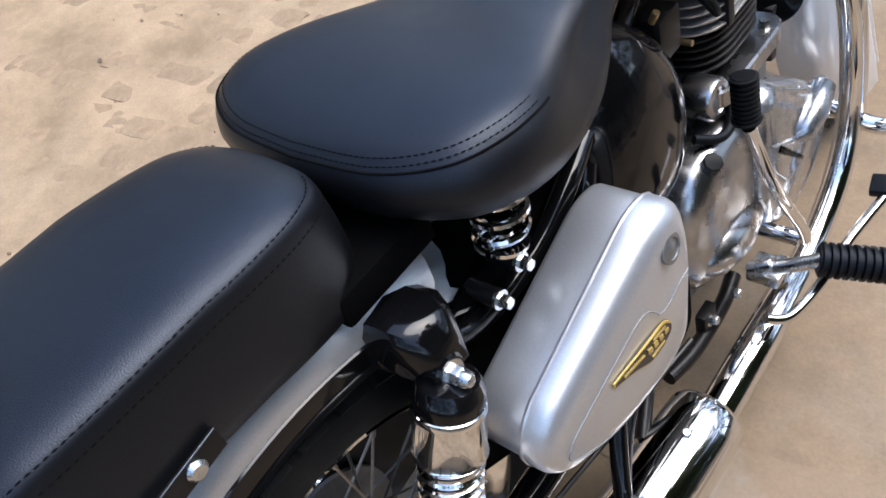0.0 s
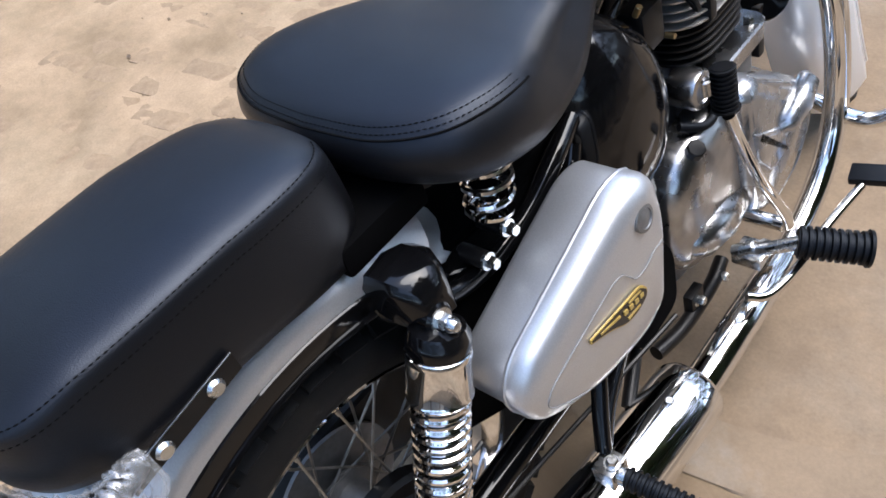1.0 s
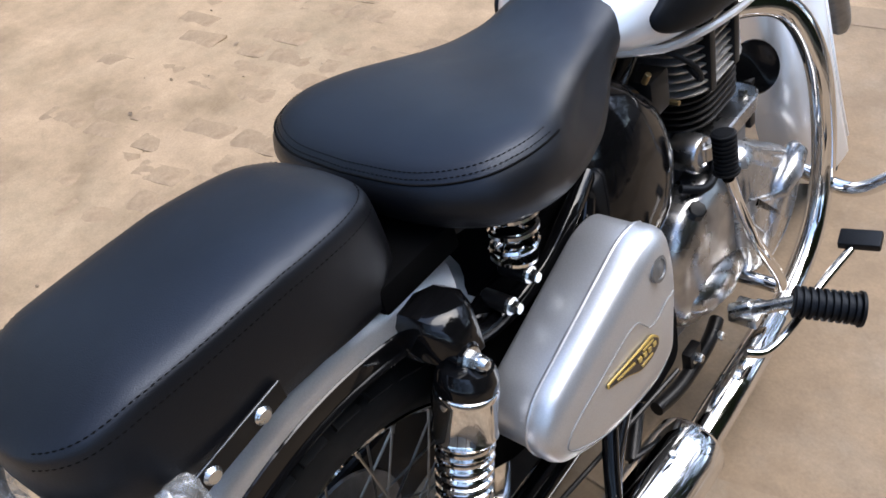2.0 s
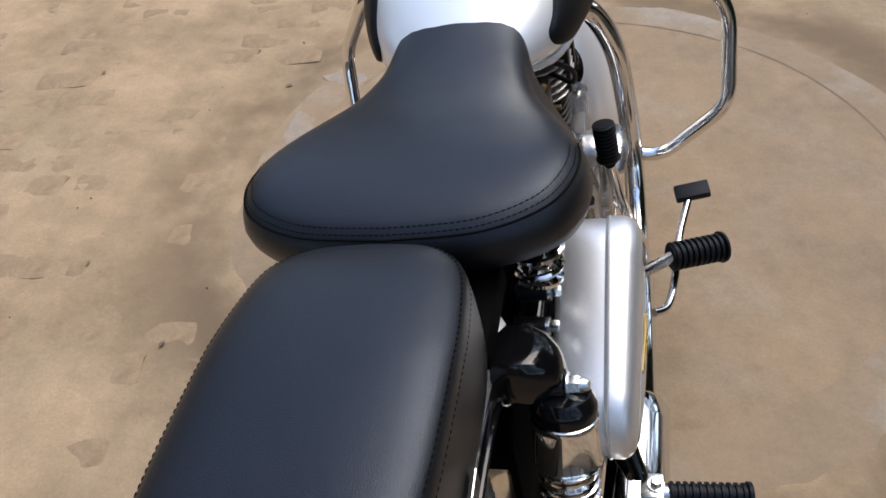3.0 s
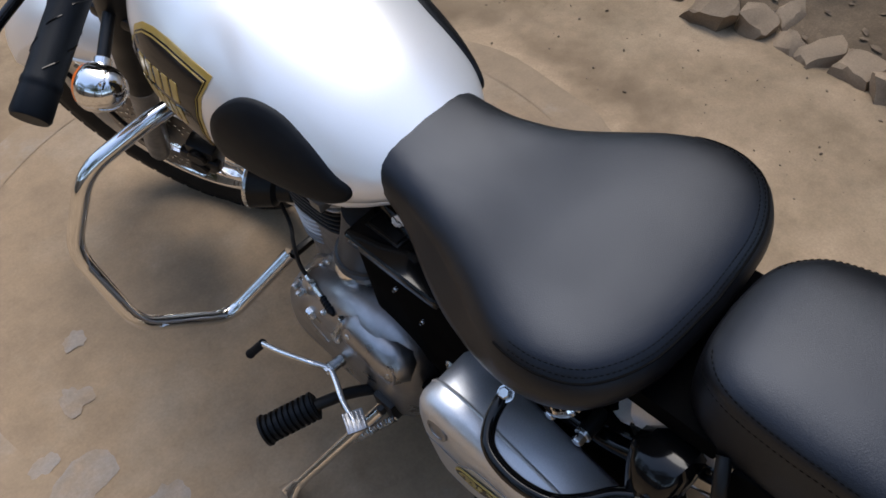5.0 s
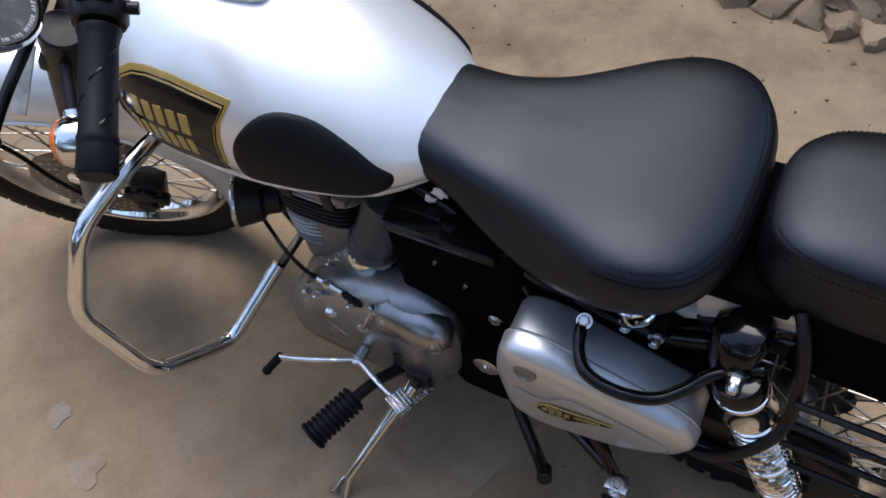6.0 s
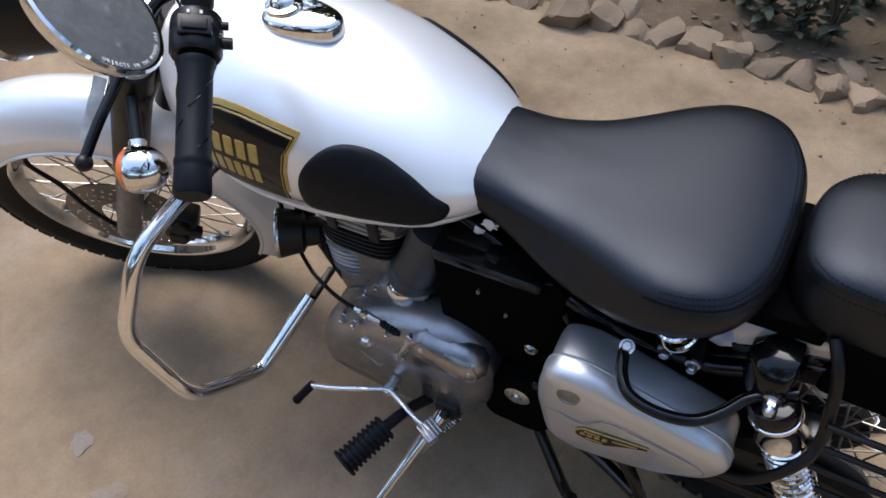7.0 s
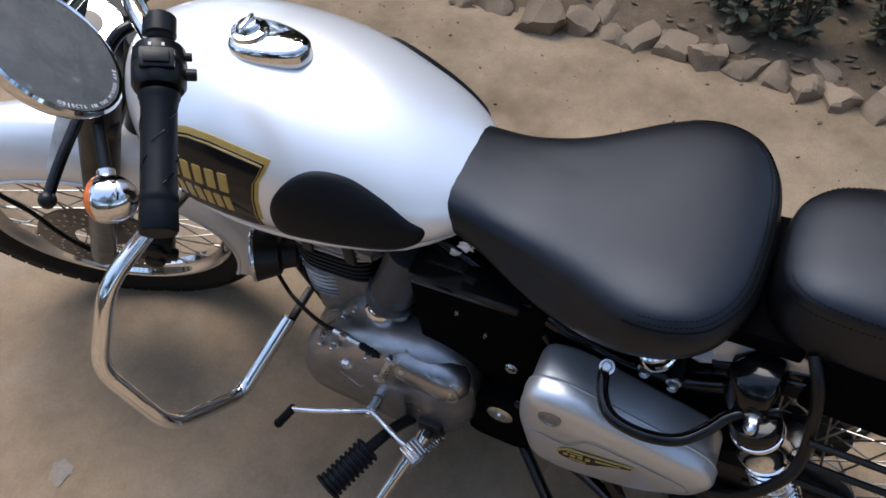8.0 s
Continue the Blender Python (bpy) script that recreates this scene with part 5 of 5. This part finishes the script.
guard = part("pillion_guard", tube(smooth_path([(-.100, .078, .768), (-.122, .066, .752), (-.134, .056, .722), (-.142, .050, .688), (-.160, .043, .637), (-.182, .050, .606), (-.200, .076, .563), (-.203, .107, .522), (-.196, .140, .503), (-.165, .200, .470)], 6), .0080, 12), SATIN, moto, "black tubular saree guard", sharp=60)
for z, y0, y1 in ((.668, .047, -.150), (.610, .053, -.165), (.550, .071, -.175), (.490, .088, -.170)):
    part("rod", tube([V(-.160, y0, z), V(-.160, y1, z - .01)], .005, 8), SATIN, guard)
part("end_rod", tube([V(-.160, -.148, .668), V(-.160, -.175, .59), V(-.160, -.165, .47)], .0075, 10), BLACK, guard)
part("brake_rod", tube([V(.16, .50, .26), V(.10, .05, .25)], .004, 8), SATIN, moto, "black rear brake rod")

# ---- the yard: dusty earth over worn pavers, a round cement cover, a stone edged bed ----
EARTH = material("dusty_earth", (0.305, 0.219, 0.140), 0.92, grain=0.12, second=(0.180, 0.129, 0.079), scale=2.6, detail=9, bump=0.55, bump_scale=70, stain=(0.297, 0.226, 0.148), stain_scale=1.4, stain_amount=0.7, spec=0.25)
# a damp, darker ring of dirt in the gutter round the cover
_n, _l = EARTH.node_tree.nodes, EARTH.node_tree.links
_co = _n.new("ShaderNodeTexCoord")
_d = _n.new("ShaderNodeVectorMath")
_d.operation = "DISTANCE"
_d.inputs[1].default_value = (0.07, 1.30, 0.0)
_l.new(_co.outputs["Object"], _d.inputs[0])
_off = _n.new("ShaderNodeMath")
_off.operation = "SUBTRACT"
_off.inputs[1].default_value = 1.03
_l.new(_d.outputs["Value"], _off.inputs[0])
_abs = _n.new("ShaderNodeMath")
_abs.operation = "ABSOLUTE"
_l.new(_off.outputs[0], _abs.inputs[0])
_near = _n.new("ShaderNodeMapRange")
_near.inputs["From Min"].default_value, _near.inputs["From Max"].default_value = 0.20, 0.03
_l.new(_abs.outputs[0], _near.inputs["Value"])
_patch = _n.new("ShaderNodeTexNoise")
_patch.inputs["Scale"].default_value, _patch.inputs["Detail"].default_value = 2.6, 6.0
_l.new(_co.outputs["Object"], _patch.inputs["Vector"])
_pr = _n.new("ShaderNodeMapRange")
_pr.inputs["From Min"].default_value, _pr.inputs["From Max"].default_value = 0.36, 0.56
_l.new(_patch.outputs["Fac"], _pr.inputs["Value"])
_mul = _n.new("ShaderNodeMath")
_mul.operation = "MULTIPLY"
_l.new(_near.outputs["Result"], _mul.inputs[0])
_l.new(_pr.outputs["Result"], _mul.inputs[1])
_mix = _n.new("ShaderNodeMix")
_mix.data_type = "RGBA"
_b = _n["Principled BSDF"]
_old = _b.inputs["Base Color"].links[0].from_socket
_l.new(_mul.outputs[0], _mix.inputs[0])
_l.new(_old, _mix.inputs[6])
_mix.inputs[7].default_value = (0.145, 0.102, 0.063, 1)
_l.new(_mix.outputs[2], _b.inputs["Base Color"])
PAVER = material("dusty_paver", (0.233, 0.167, 0.107), 0.9, grain=0.12, second=(0.187, 0.130, 0.081), scale=12, detail=8, bump=0.5, bump_scale=120, vary=0.05, stain=(0.289, 0.221, 0.148), stain_scale=8, stain_amount=0.6, spec=0.25)
CEMENT = material("worn_cement", (0.242, 0.172, 0.108), 0.85, grain=0.10, second=(0.199, 0.143, 0.092), scale=4.5, detail=9, bump=0.4, bump_scale=90, stain=(0.272, 0.216, 0.157), stain_scale=3.5, stain_amount=0.7, spec=0.3)
CEMENT_RIM = material("grey_cement_rim", (0.229, 0.166, 0.108), 0.85, grain=0.08, second=(0.208, 0.151, 0.097), scale=7, detail=8, bump=0.4, bump_scale=90, stain=(0.278, 0.265, 0.241), stain_scale=2.6, stain_amount=0.8, spec=0.3)
STONE = material("dusty_stone", (0.265, 0.196, 0.132), 0.9, grain=0.15, second=(0.180, 0.130, 0.086), scale=9, detail=8, bump=0.7, bump_scale=45, vary=0.22, stain=(0.16, 0.12, 0.085), stain_scale=7, stain_amount=0.7, spec=0.25)
SOIL = material("dark_bed_soil", (0.150, 0.108, 0.070), 0.95, grain=0.2, second=(0.090, 0.066, 0.043), scale=6, detail=9, bump=0.8, bump_scale=50, stain=(0.12, 0.09, 0.06), stain_scale=12, stain_amount=0.6, spec=0.2)
LEAF = material("green_leaf", (0.045, 0.075, 0.028), 0.5, second=(0.075, 0.10, 0.04), scale=8, vary=0.3, spec=0.4)
PALE_LEAF = material("dusty_leaf", (0.21, 0.20, 0.135), 0.65, second=(0.11, 0.12, 0.065), scale=9, vary=0.25, spec=0.35)
BARK = material("brown_bark", (0.10, 0.075, 0.055), 0.9, second=(0.06, 0.045, 0.035), scale=14, bump=0.8, bump_scale=40)
LITTER = material("dry_litter", (0.19, 0.135, 0.085), 0.85, second=(0.08, 0.055, 0.035), scale=25)

DISC_C, DISC_R = V(0.07, 1.30, 0), 0.93


def fbm(x, y, s, octaves=4):
    return noise.fractal(V(x * s, y * s, 3.7), 0.9, 2.1, octaves) * 0.5


def lines(lo, hi, step, far):
    core = [lo + step * i for i in range(int((hi - lo) / step) + 1)]
    out, d = [], step
    a, b = lo, hi
    left, right = [], []
    while b < far:
        d *= 1.28
        a, b = a - d, b + d
        left.append(a)
        right.append(b)
    return left[::-1] + core + right


def bed_edge(y):
    return 1.565 + 0.10 * y + 0.03 * math.sin(y * 4.1) + (0.4 * (y - 1.4) if y > 1.4 else 0.0)


def earth_height(x, y):
    near = 1.0 / (1.0 + (math.hypot(x, y - 0.8) / 6.0) ** 2)
    h = near * (0.012 * fbm(x, y, 0.9) + 0.014 * fbm(x + 9, y, 4.0) + 0.014 * fbm(x, y + 2, 9.0) + 0.006 * fbm(x, y + 5, 22.0, 3))
    # paler ruts and scuffs in the loose sand beside the pavers
    h += near * 0.004 * max(0.0, fbm(x * 0.35 + y * 0.9, y * 0.4, 5.0))
    r = math.hypot(x - DISC_C.x, y - DISC_C.y)
    t = min(1.0, max(0.0, (r - 0.90) / 0.20))
    rise = min(1.0, max(0.0, (r - 0.78) / 0.12))
    h = h * t + (1 - t) * (-0.007 + 0.0065 * rise + 0.12 * h)
    # a shallow gutter round the cement cover
    h -= 0.006 * math.exp(-((r - 1.06) / 0.05) ** 2)
    # the bed rises behind its stones
    edge = bed_edge(y)
    if x > edge:
        h += 0.10 * (1 - math.exp(-(x - edge) / 0.30)) + 0.03 * fbm(x, y, 3.0)
    return h


xs = lines(-2.4, 2.6, 0.025, 400)
ys = lines(-1.3, 3.4, 0.025, 400)
verts = [(x, y, earth_height(x, y) if math.hypot(x, y) < 30 else 0.0) for y in ys for x in xs]
nx = len(xs)
faces = [(j * nx + i, j * nx + i + 1, (j + 1) * nx + i + 1, (j + 1) * nx + i) for j in range(len(ys) - 1) for i in range(nx - 1)]
me = bpy.data.meshes.new("ground")
me.from_pydata(verts, [], faces)
me.polygons.foreach_set("use_smooth", [True] * len(faces))
me.materials.append(EARTH)
me.materials.append(SOIL)
for f in me.polygons:
    c = f.center
    if c.x > bed_edge(c.y) + 0.03 + 0.05 * noise.noise(V(c.x * 7, c.y * 7, 0)) and -14.0 < c.y < 14.0 and c.x < 16.0:
        f.material_index = 1
ground = tagged(new("ground", me), "dusty sandy earth over worn paving in an open yard", "ground", kind="structure")


# round cement cover with a greyer worn rim
def annulus(r0, r1, z, wobble, seed, n=120, k=10, drop=0.008):
    bm = bmesh.new()
    rings = []
    for j in range(k + 1):
        ring = []
        for i in range(n):
            a = 2 * math.pi * i / n
            r = r0 + (r1 - r0) * j / k
            if j == k:
                r += wobble * noise.noise(V(math.cos(a) * 3 + seed, math.sin(a) * 3, 1.3))
            x, y = DISC_C.x + r * math.cos(a), DISC_C.y + r * math.sin(a)
            ring.append(bm.verts.new((x, y, z + 0.003 * fbm(x, y, 3.0) + 0.0012 * fbm(x, y, 22.0, 3) - (drop if j == k else 0.0))))
        rings.append(ring)
    for a, b in zip(rings, rings[1:]):
        for i in range(n):
            bm.faces.new((a[i], a[(i + 1) % n], b[(i + 1) % n], b[i]))
    return bm


cover_disc = part("cement_cover", annulus(0.004, 0.86, 0.0015, 0.0, 2.0, k=34, drop=0.002), CEMENT, None, "round dusty cement cover set in the ground", kind="structure", sharp=60)
part("rim", annulus(0.80, 0.93, 0.0030, 0.06, 5.0, k=8, drop=0.006), CEMENT_RIM, cover_disc, "worn grey cement rim", sharp=60)


# ---- plain boundary walls, added out of view to block the low sky ----
PLASTER = material("weathered_plaster", (0.34, 0.33, 0.32), 0.9, second=(0.27, 0.265, 0.255), scale=1.5, detail=8, bump=0.5, bump_scale=30, stain=(0.16, 0.14, 0.11), stain_scale=0.8, stain_amount=0.6, spec=0.25)
for side, (x0, x1, y0, y1, top) in {"west": (-9.4, -9.15, -9.0, 13.4, 2.6), "east": (11.2, 11.45, -9.0, 13.4, 2.4), "south": (-9.15, 11.2, -9.0, -8.75, 2.4), "north": (-9.15, 11.2, 13.15, 13.4, 3.4)}.items():
    part("wall_" + side, block(x0, x1, y0, y1, -.1, top, .02), PLASTER, None, "plain weathered plaster wall round the yard", kind="structure", category="wall")


# ---- stones along the bed ----
def rock(name, size, seed, mat):
    random.seed(seed)
    bm = bmesh.new()
    bmesh.ops.create_cube(bm, size=1)
    bmesh.ops.subdivide_edges(bm, edges=bm.edges[:], cuts=3, use_grid_fill=True)
    planes = [V(random.uniform(-1, 1), random.uniform(-1, 1), random.uniform(-.2, 1)).normalized() for _ in range(7)]
    cuts = [random.uniform(.30, .50) for _ in planes]
    for v in bm.verts:
        for p, c in zip(planes, cuts):
            d = v.co.dot(p) - c
            if d > 0:
                v.co -= p * d
        v.co += 0.10 * V(*(noise.noise(v.co * 2.3 + V(seed, k, 0)) for k in (0, 7, 13))) + 0.02 * V(*(noise.noise(v.co * 6 + V(seed, k, 0)) for k in (2, 5, 11)))
        v.co = V(v.co.x * size[0], v.co.y * size[1], v.co.z * size[2])
    return bm


random.seed(21)
row = [(1.93, 1.00, .19, .17, .17), (1.93, .86, .13, .12, .10), (1.93, .745, .12, .11, .11), (1.93, .63, .15, .11, .10), (1.92, .51, .13, .13, .12), (1.90, .385, .15, .12, .13), (1.88, .275, .12, .11, .10), (1.885, .165, .13, .12, .11),
       (1.85, .06, .14, .11, .12), (1.84, -.05, .12, .12, .10), (1.83, -.16, .14, .12, .11), (1.81, -.27, .13, .11, .10), (1.79, -.38, .15, .13, .12), (1.77, -.51, .14, .13, .10), (1.75, -.64, .15, .13, .12), (1.97, 1.20, .15, .14, .11), (1.99, 1.36, .13, .16, .10), (2.00, 1.53, .16, .15, .12),
       (2.02, .80, .12, .11, .10), (2.02, .33, .11, .12, .09), (1.97, .00, .12, .11, .09), (1.98, .56, .10, .11, .08)]
for k, (x, y, a, b, c) in enumerate(row):
    s = part("stone", rock("stone", (a, b, c), 30 + k, STONE), STONE, None, "rough pale stone half sunk along the bed" if k else "large pale block of rough stone along the bed", sharp=25, group="stones edging the bed", category="stone")
    s.location, s.rotation_euler = (x - .30 + .02 * y, y, c * random.uniform(.04, .20)), (random.uniform(-.4, .4), random.uniform(-.4, .4), random.uniform(-1.2, 1.2))


# ---- plants in the bed ----
def leaf_mesh(bm, root, tip, width, up):
    d = tip - root
    side = d.cross(up).normalized() * width
    fold = up * width * .25
    pts = [root, root + d * .3 + side * .8 + fold, root + d * .62 + side + fold, tip, root + d * .62 - side + fold, root + d * .3 - side * .8 + fold, root + d * .32, root + d * .64]
    v = [bm.verts.new(p) for p in pts]
    for f in ((0, 1, 6), (1, 2, 7, 6), (2, 3, 7), (0, 6, 5), (6, 7, 4, 5), (7, 3, 4)):
        bm.faces.new([v[i] for i in f])


def plant(name, label, height, stems, leaves, size, seed, mat):
    random.seed(seed)
    root = new(name)
    root.empty_display_size = .05
    tagged(root, label, "plant", "bed plants")
    for k in range(stems):
        a = 2 * math.pi * k / stems + random.uniform(-.5, .5)
        lean = random.uniform(.1, .5)
        path = [V(0, 0, -.03), V(math.cos(a) * lean * height * .3, math.sin(a) * lean * height * .3, height * .45), V(math.cos(a) * lean * height * .8, math.sin(a) * lean * height * .8, height * random.uniform(.8, 1.1))]
        sp = smooth_path(path, 5)
        st = part("stem", tube(sp, [.006 - .004 * i / (len(sp) - 1) for i in range(len(sp))], 6), BARK, root)
        bm = bmesh.new()
        for q in range(leaves):
            p = sp[min(len(sp) - 1, 2 + int((len(sp) - 2) * q / leaves))]
            b = random.uniform(0, 2 * math.pi)
            tip = p + V(math.cos(b), math.sin(b), random.uniform(-.35, .5)) * size * random.uniform(.6, 1.2)
            leaf_mesh(bm, p, tip, size * .24, V(0, 0, 1))
        part("foliage", bm, mat, root, kind="stuff", sharp=80)
    return root


kinds = [plant("bed_plant", "small dusty green plant in the dark bed", .28, 7, 16, .062, 3, PALE_LEAF), plant("shrub", "dark green leafy shrub in the bed", .7, 9, 34, .085, 5, LEAF)]
# bushes added out of view, where the mirror points, to darken its reflection
kinds.append(plant("hedge_bush", "dense dark green bush added out of view for a dark mirror reflection", .85, 15, 60, .075, 8, LEAF))
kinds[2].matrix_world = pose(8.1, .2, 0) @ Matrix.Diagonal((3.4, 3.4, 3.4, 1))
kinds[0].matrix_world = pose(1.78, .22, .05, 0, 0, 20)
kinds[1].matrix_world = pose(2.47, .05, .10)
random.seed(5)
for k, (x, y) in enumerate([(2.04, .12), (2.02, -.22), (2.08, .34), (2.12, -.12), (2.16, .42), (2.35, .30), (2.2, -.35), (2.45, .65), (2.3, .02), (2.5, -.15), (2.6, .45), (2.15, -.6), (2.4, -.5), (2.3, .95), (2.55, 1.2), (2.65, .9)]):
    copy_thing(kinds[0], pose(x - .28, y, .07, 0, 0, random.uniform(0, 360)) @ Matrix.Diagonal((*(random.uniform(.55, 1.2),) * 3, 1)))
for k, (x, y, s) in enumerate([(2.95, .9, .9), (2.9, -.55, .9), (3.3, .4, 1.3), (3.4, -.2, 1.2), (3.3, 1.4, 1.3), (3.5, 2.2, 1.5), (3.7, -1.0, 1.5), (4.0, .9, 1.8)]):
    copy_thing(kinds[1], pose(x - .28, y, .10, 0, 0, random.uniform(0, 360)) @ Matrix.Diagonal((s, s, s, 1)))
for k, (x, y, s) in enumerate([(8.2, 1.3, 3.4), (8.2, -1.0, 3.3), (8.4, 2.5, 3.5), (8.6, 3.7, 3.5), (8.4, -2.3, 3.3), (9.3, .7, 3.6), (9.3, -.6, 3.5), (9.4, 2.0, 3.7), (9.5, 3.3, 3.6), (9.0, 5.0, 3.4), (9.6, -1.9, 3.5)]):
    copy_thing(kinds[2], pose(x, y, .05, 0, 0, random.uniform(0, 360)) @ Matrix.Diagonal((s, s, s, 1)))


def tree(seed):
    random.seed(seed)
    root = new("tree")
    root.empty_display_size = .2
    tagged(root, "leafy dark green tree out of view, for dark reflections and less low sky", "tree", "trees round the yard")
    trunk_path = smooth_path([V(0, 0, -.1), V(.06, .03, .9), V(-.05, .08, 1.9), V(.05, 0, 3.0), V(0, .1, 4.2)], 5)
    n = len(trunk_path)
    part("trunk", tube(trunk_path, [.13 - .10 * i / (n - 1) for i in range(n)], 12), BARK, root)
    tips = []
    for k in range(13):
        p = trunk_path[min(n - 1, 7 + k)]
        a = k * 2.4 + random.uniform(-.4, .4)
        l = random.uniform(.9, 1.7)
        q = p + V(math.cos(a) * l, math.sin(a) * l, random.uniform(.2, .9))
        part("limb", tube(smooth_path([p, p + (q - p) * .5 + V(0, 0, .12), q], 4), [.035 - .028 * i / 8 for i in range(9)], 7), BARK, root)
        tips += [p + (q - p) * .55, p + (q - p) * .8, q]
    bm = bmesh.new()
    for t in tips:
        for k in range(62):
            c = t + V(random.gauss(0, .30), random.gauss(0, .30), random.gauss(0, .24))
            d = V(random.uniform(-1, 1), random.uniform(-1, 1), random.uniform(-.9, .5)).normalized() * random.uniform(.10, .19)
            leaf_mesh(bm, c, c + d, .034, V(random.uniform(-.5, .5), random.uniform(-.5, .5), 1))
    part("crown", bm, LEAF, root, kind="stuff", sharp=80)
    return root


first = tree(11)
first.matrix_world = pose(7.6, 1.0, 0)
random.seed(9)
# unseen trees, spread and sized to darken reflections and the low sky
ring = [(8.4, -1.6, 1.1), (8.4, 4.6, 1.0), (-6.6, 4.8, 1.0), (-3.6, 8.2, 1.0), (-6.6, 1.6, 1.1), (-8.4, 6.6, 1.1), (1.8, 9.5, 1.5), (9.2, -4.6, 1.1), (-8.8, 3.0, 1.2), (-5.6, 10.5, 1.1), (9.8, 2.2, 1.4), (9.6, -2.8, 1.3),
        (-6.2, -1.6, 1.5), (-5.2, -4.6, 1.5), (-2.0, -6.4, 1.5), (1.6, -6.6, 1.4), (5.0, -6.0, 1.4), (5.4, 7.4, 1.3), (7.0, 6.6, 1.4), (-.2, 11.5, 1.8), (-8.4, -3.4, 1.8), (4.0, 11.0, 1.7)]
for k, (x, y, s) in enumerate(ring):
    copy_thing(first, pose(x, y, 0, 0, 0, random.uniform(0, 360)) @ Matrix.Diagonal((s, s, s, 1)))

# ---- grit, twigs and dry leaves lying about ----
random.seed(33)
bm = bmesh.new()
for k in range(420):
    x, y = random.uniform(-2.2, 2.3), random.uniform(-1.1, 3.2)
    if k > 220:
        x, y = random.uniform(1.0, 1.8), random.uniform(-.8, 1.8)
    z = earth_height(x, y)
    s = random.choice((.0015, .002, .002, .003, .004, .006))
    q = Matrix.Translation((x, y, z + s * .2)) @ Euler((random.random(), random.random(), random.random() * 6)).to_matrix().to_4x4() @ Matrix.Diagonal((s * random.uniform(.6, 1.6), s, s * .6, 1))
    bmesh.ops.create_icosphere(bm, subdivisions=1, radius=1, matrix=q)
part("grit", bm, LITTER, None, "small scattered grit on the dusty ground", kind="stuff", category="grit")
bm = bmesh.new()
for k in range(420):
    x, y = (random.uniform(-2.0, 2.2), random.uniform(-1.0, 3.0)) if k < 40 else (1.64 + 1.3 * random.random() ** 1.5, random.uniform(-1.0, 1.8))
    z = earth_height(x, y) + .004
    a = random.uniform(0, 6.28)
    l = random.uniform(.012, .03) if k < 40 else random.uniform(.02, .055)
    leaf_mesh(bm, V(x, y, z), V(x + l * math.cos(a), y + l * math.sin(a), z + random.uniform(0, .006)), l * .25, V(0, 0, 1))
part("leaf_litter", bm, LITTER, None, "dry brown leaf litter on the ground", kind="stuff", category="leaf litter", sharp=80)
st = part("loose_stone", rock("loose_stone", (.06, .05, .03), 91, STONE), STONE, None, "small loose stone on the dusty ground", sharp=25, category="stone")
st.location = (-.42, .52, .006)

# bare grey cement showing through the dust on the cover's rim
GREY_CEMENT = material("bare_grey_cement", (0.218, 0.190, 0.164), 0.8, grain=0.12, second=(0.228, 0.172, 0.122), scale=14, detail=8, bump=0.4, bump_scale=90, spec=0.3)
for i, (x, y, a, b) in enumerate(((-.655, .995, .075, .055), (-.77, 1.42, .05, .085), (-.715, 1.69, .06, .05), (-.765, 1.26, .04, .045), (-.58, 1.19, .03, .045), (-.51, 1.33, .028, .03), (-.57, .86, .05, .04), (-.70, 1.10, .035, .03))):
    bmp = bmesh.new()
    mid = bmp.verts.new((x, y, .0066))
    ring = []
    for q in range(36):
        w = 2 * math.pi * q / 36
        r = 1 + .55 * noise.noise(V(math.cos(w) * .9 + i * 7, math.sin(w) * .9, .5)) + .30 * noise.noise(V(math.cos(w) * 2.7 + i * 3, math.sin(w) * 2.7, 2.5))
        ring.append(bmp.verts.new((x + a * r * math.cos(w), y + b * r * math.sin(w), .0030)))
    for q in range(36):
        bmp.faces.new((mid, ring[q], ring[(q + 1) % 36]))
    part("bare_patch", bmp, GREY_CEMENT, cover_disc, "bare grey cement patch", sharp=80)

# ---- worn pavers showing through the dust ----
random.seed(4)
shapes = []
for k in range(5):
    bmk = block(-.097 - .004 * random.random(), .097, -.047, .047 + .004 * random.random(), -.03, 0, .017 + .004 * random.random())
    for v in bmk.verts:
        v.co += V(random.uniform(-.004, .004), random.uniform(-.004, .004), random.uniform(-.0015, .0015))
    shapes.append(bmk)
protos = []
turn = Matrix.Rotation(radians(9), 4, "Z")
count = 0
for j in range(-8, 28):
    for i in range(-12, 2):
        p = turn @ V(i * .212 + (.106 if j % 2 else 0), j * .108, 0)
        r = math.hypot(p.x - DISC_C.x, p.y - DISC_C.y)
        if not (-2.3 < p.x < -.25 and -.7 < p.y < 2.6) or r < 1.06 or count >= 300:
            continue
        if random.random() < .2:
            continue
        h = earth_height(p.x, p.y) + random.uniform(-.008, .0032)
        m = Matrix.Translation((p.x, p.y, h)) @ turn @ Euler((random.uniform(-.04, .04), random.uniform(-.04, .04), random.uniform(-.08, .08))).to_matrix().to_4x4()
        k = count % 5
        if len(protos) <= k:
            ob = part("paver", shapes[k], PAVER, ground)
            protos.append(ob)
            ob.matrix_basis = m
        else:
            again(protos[k], m)
        count += 1
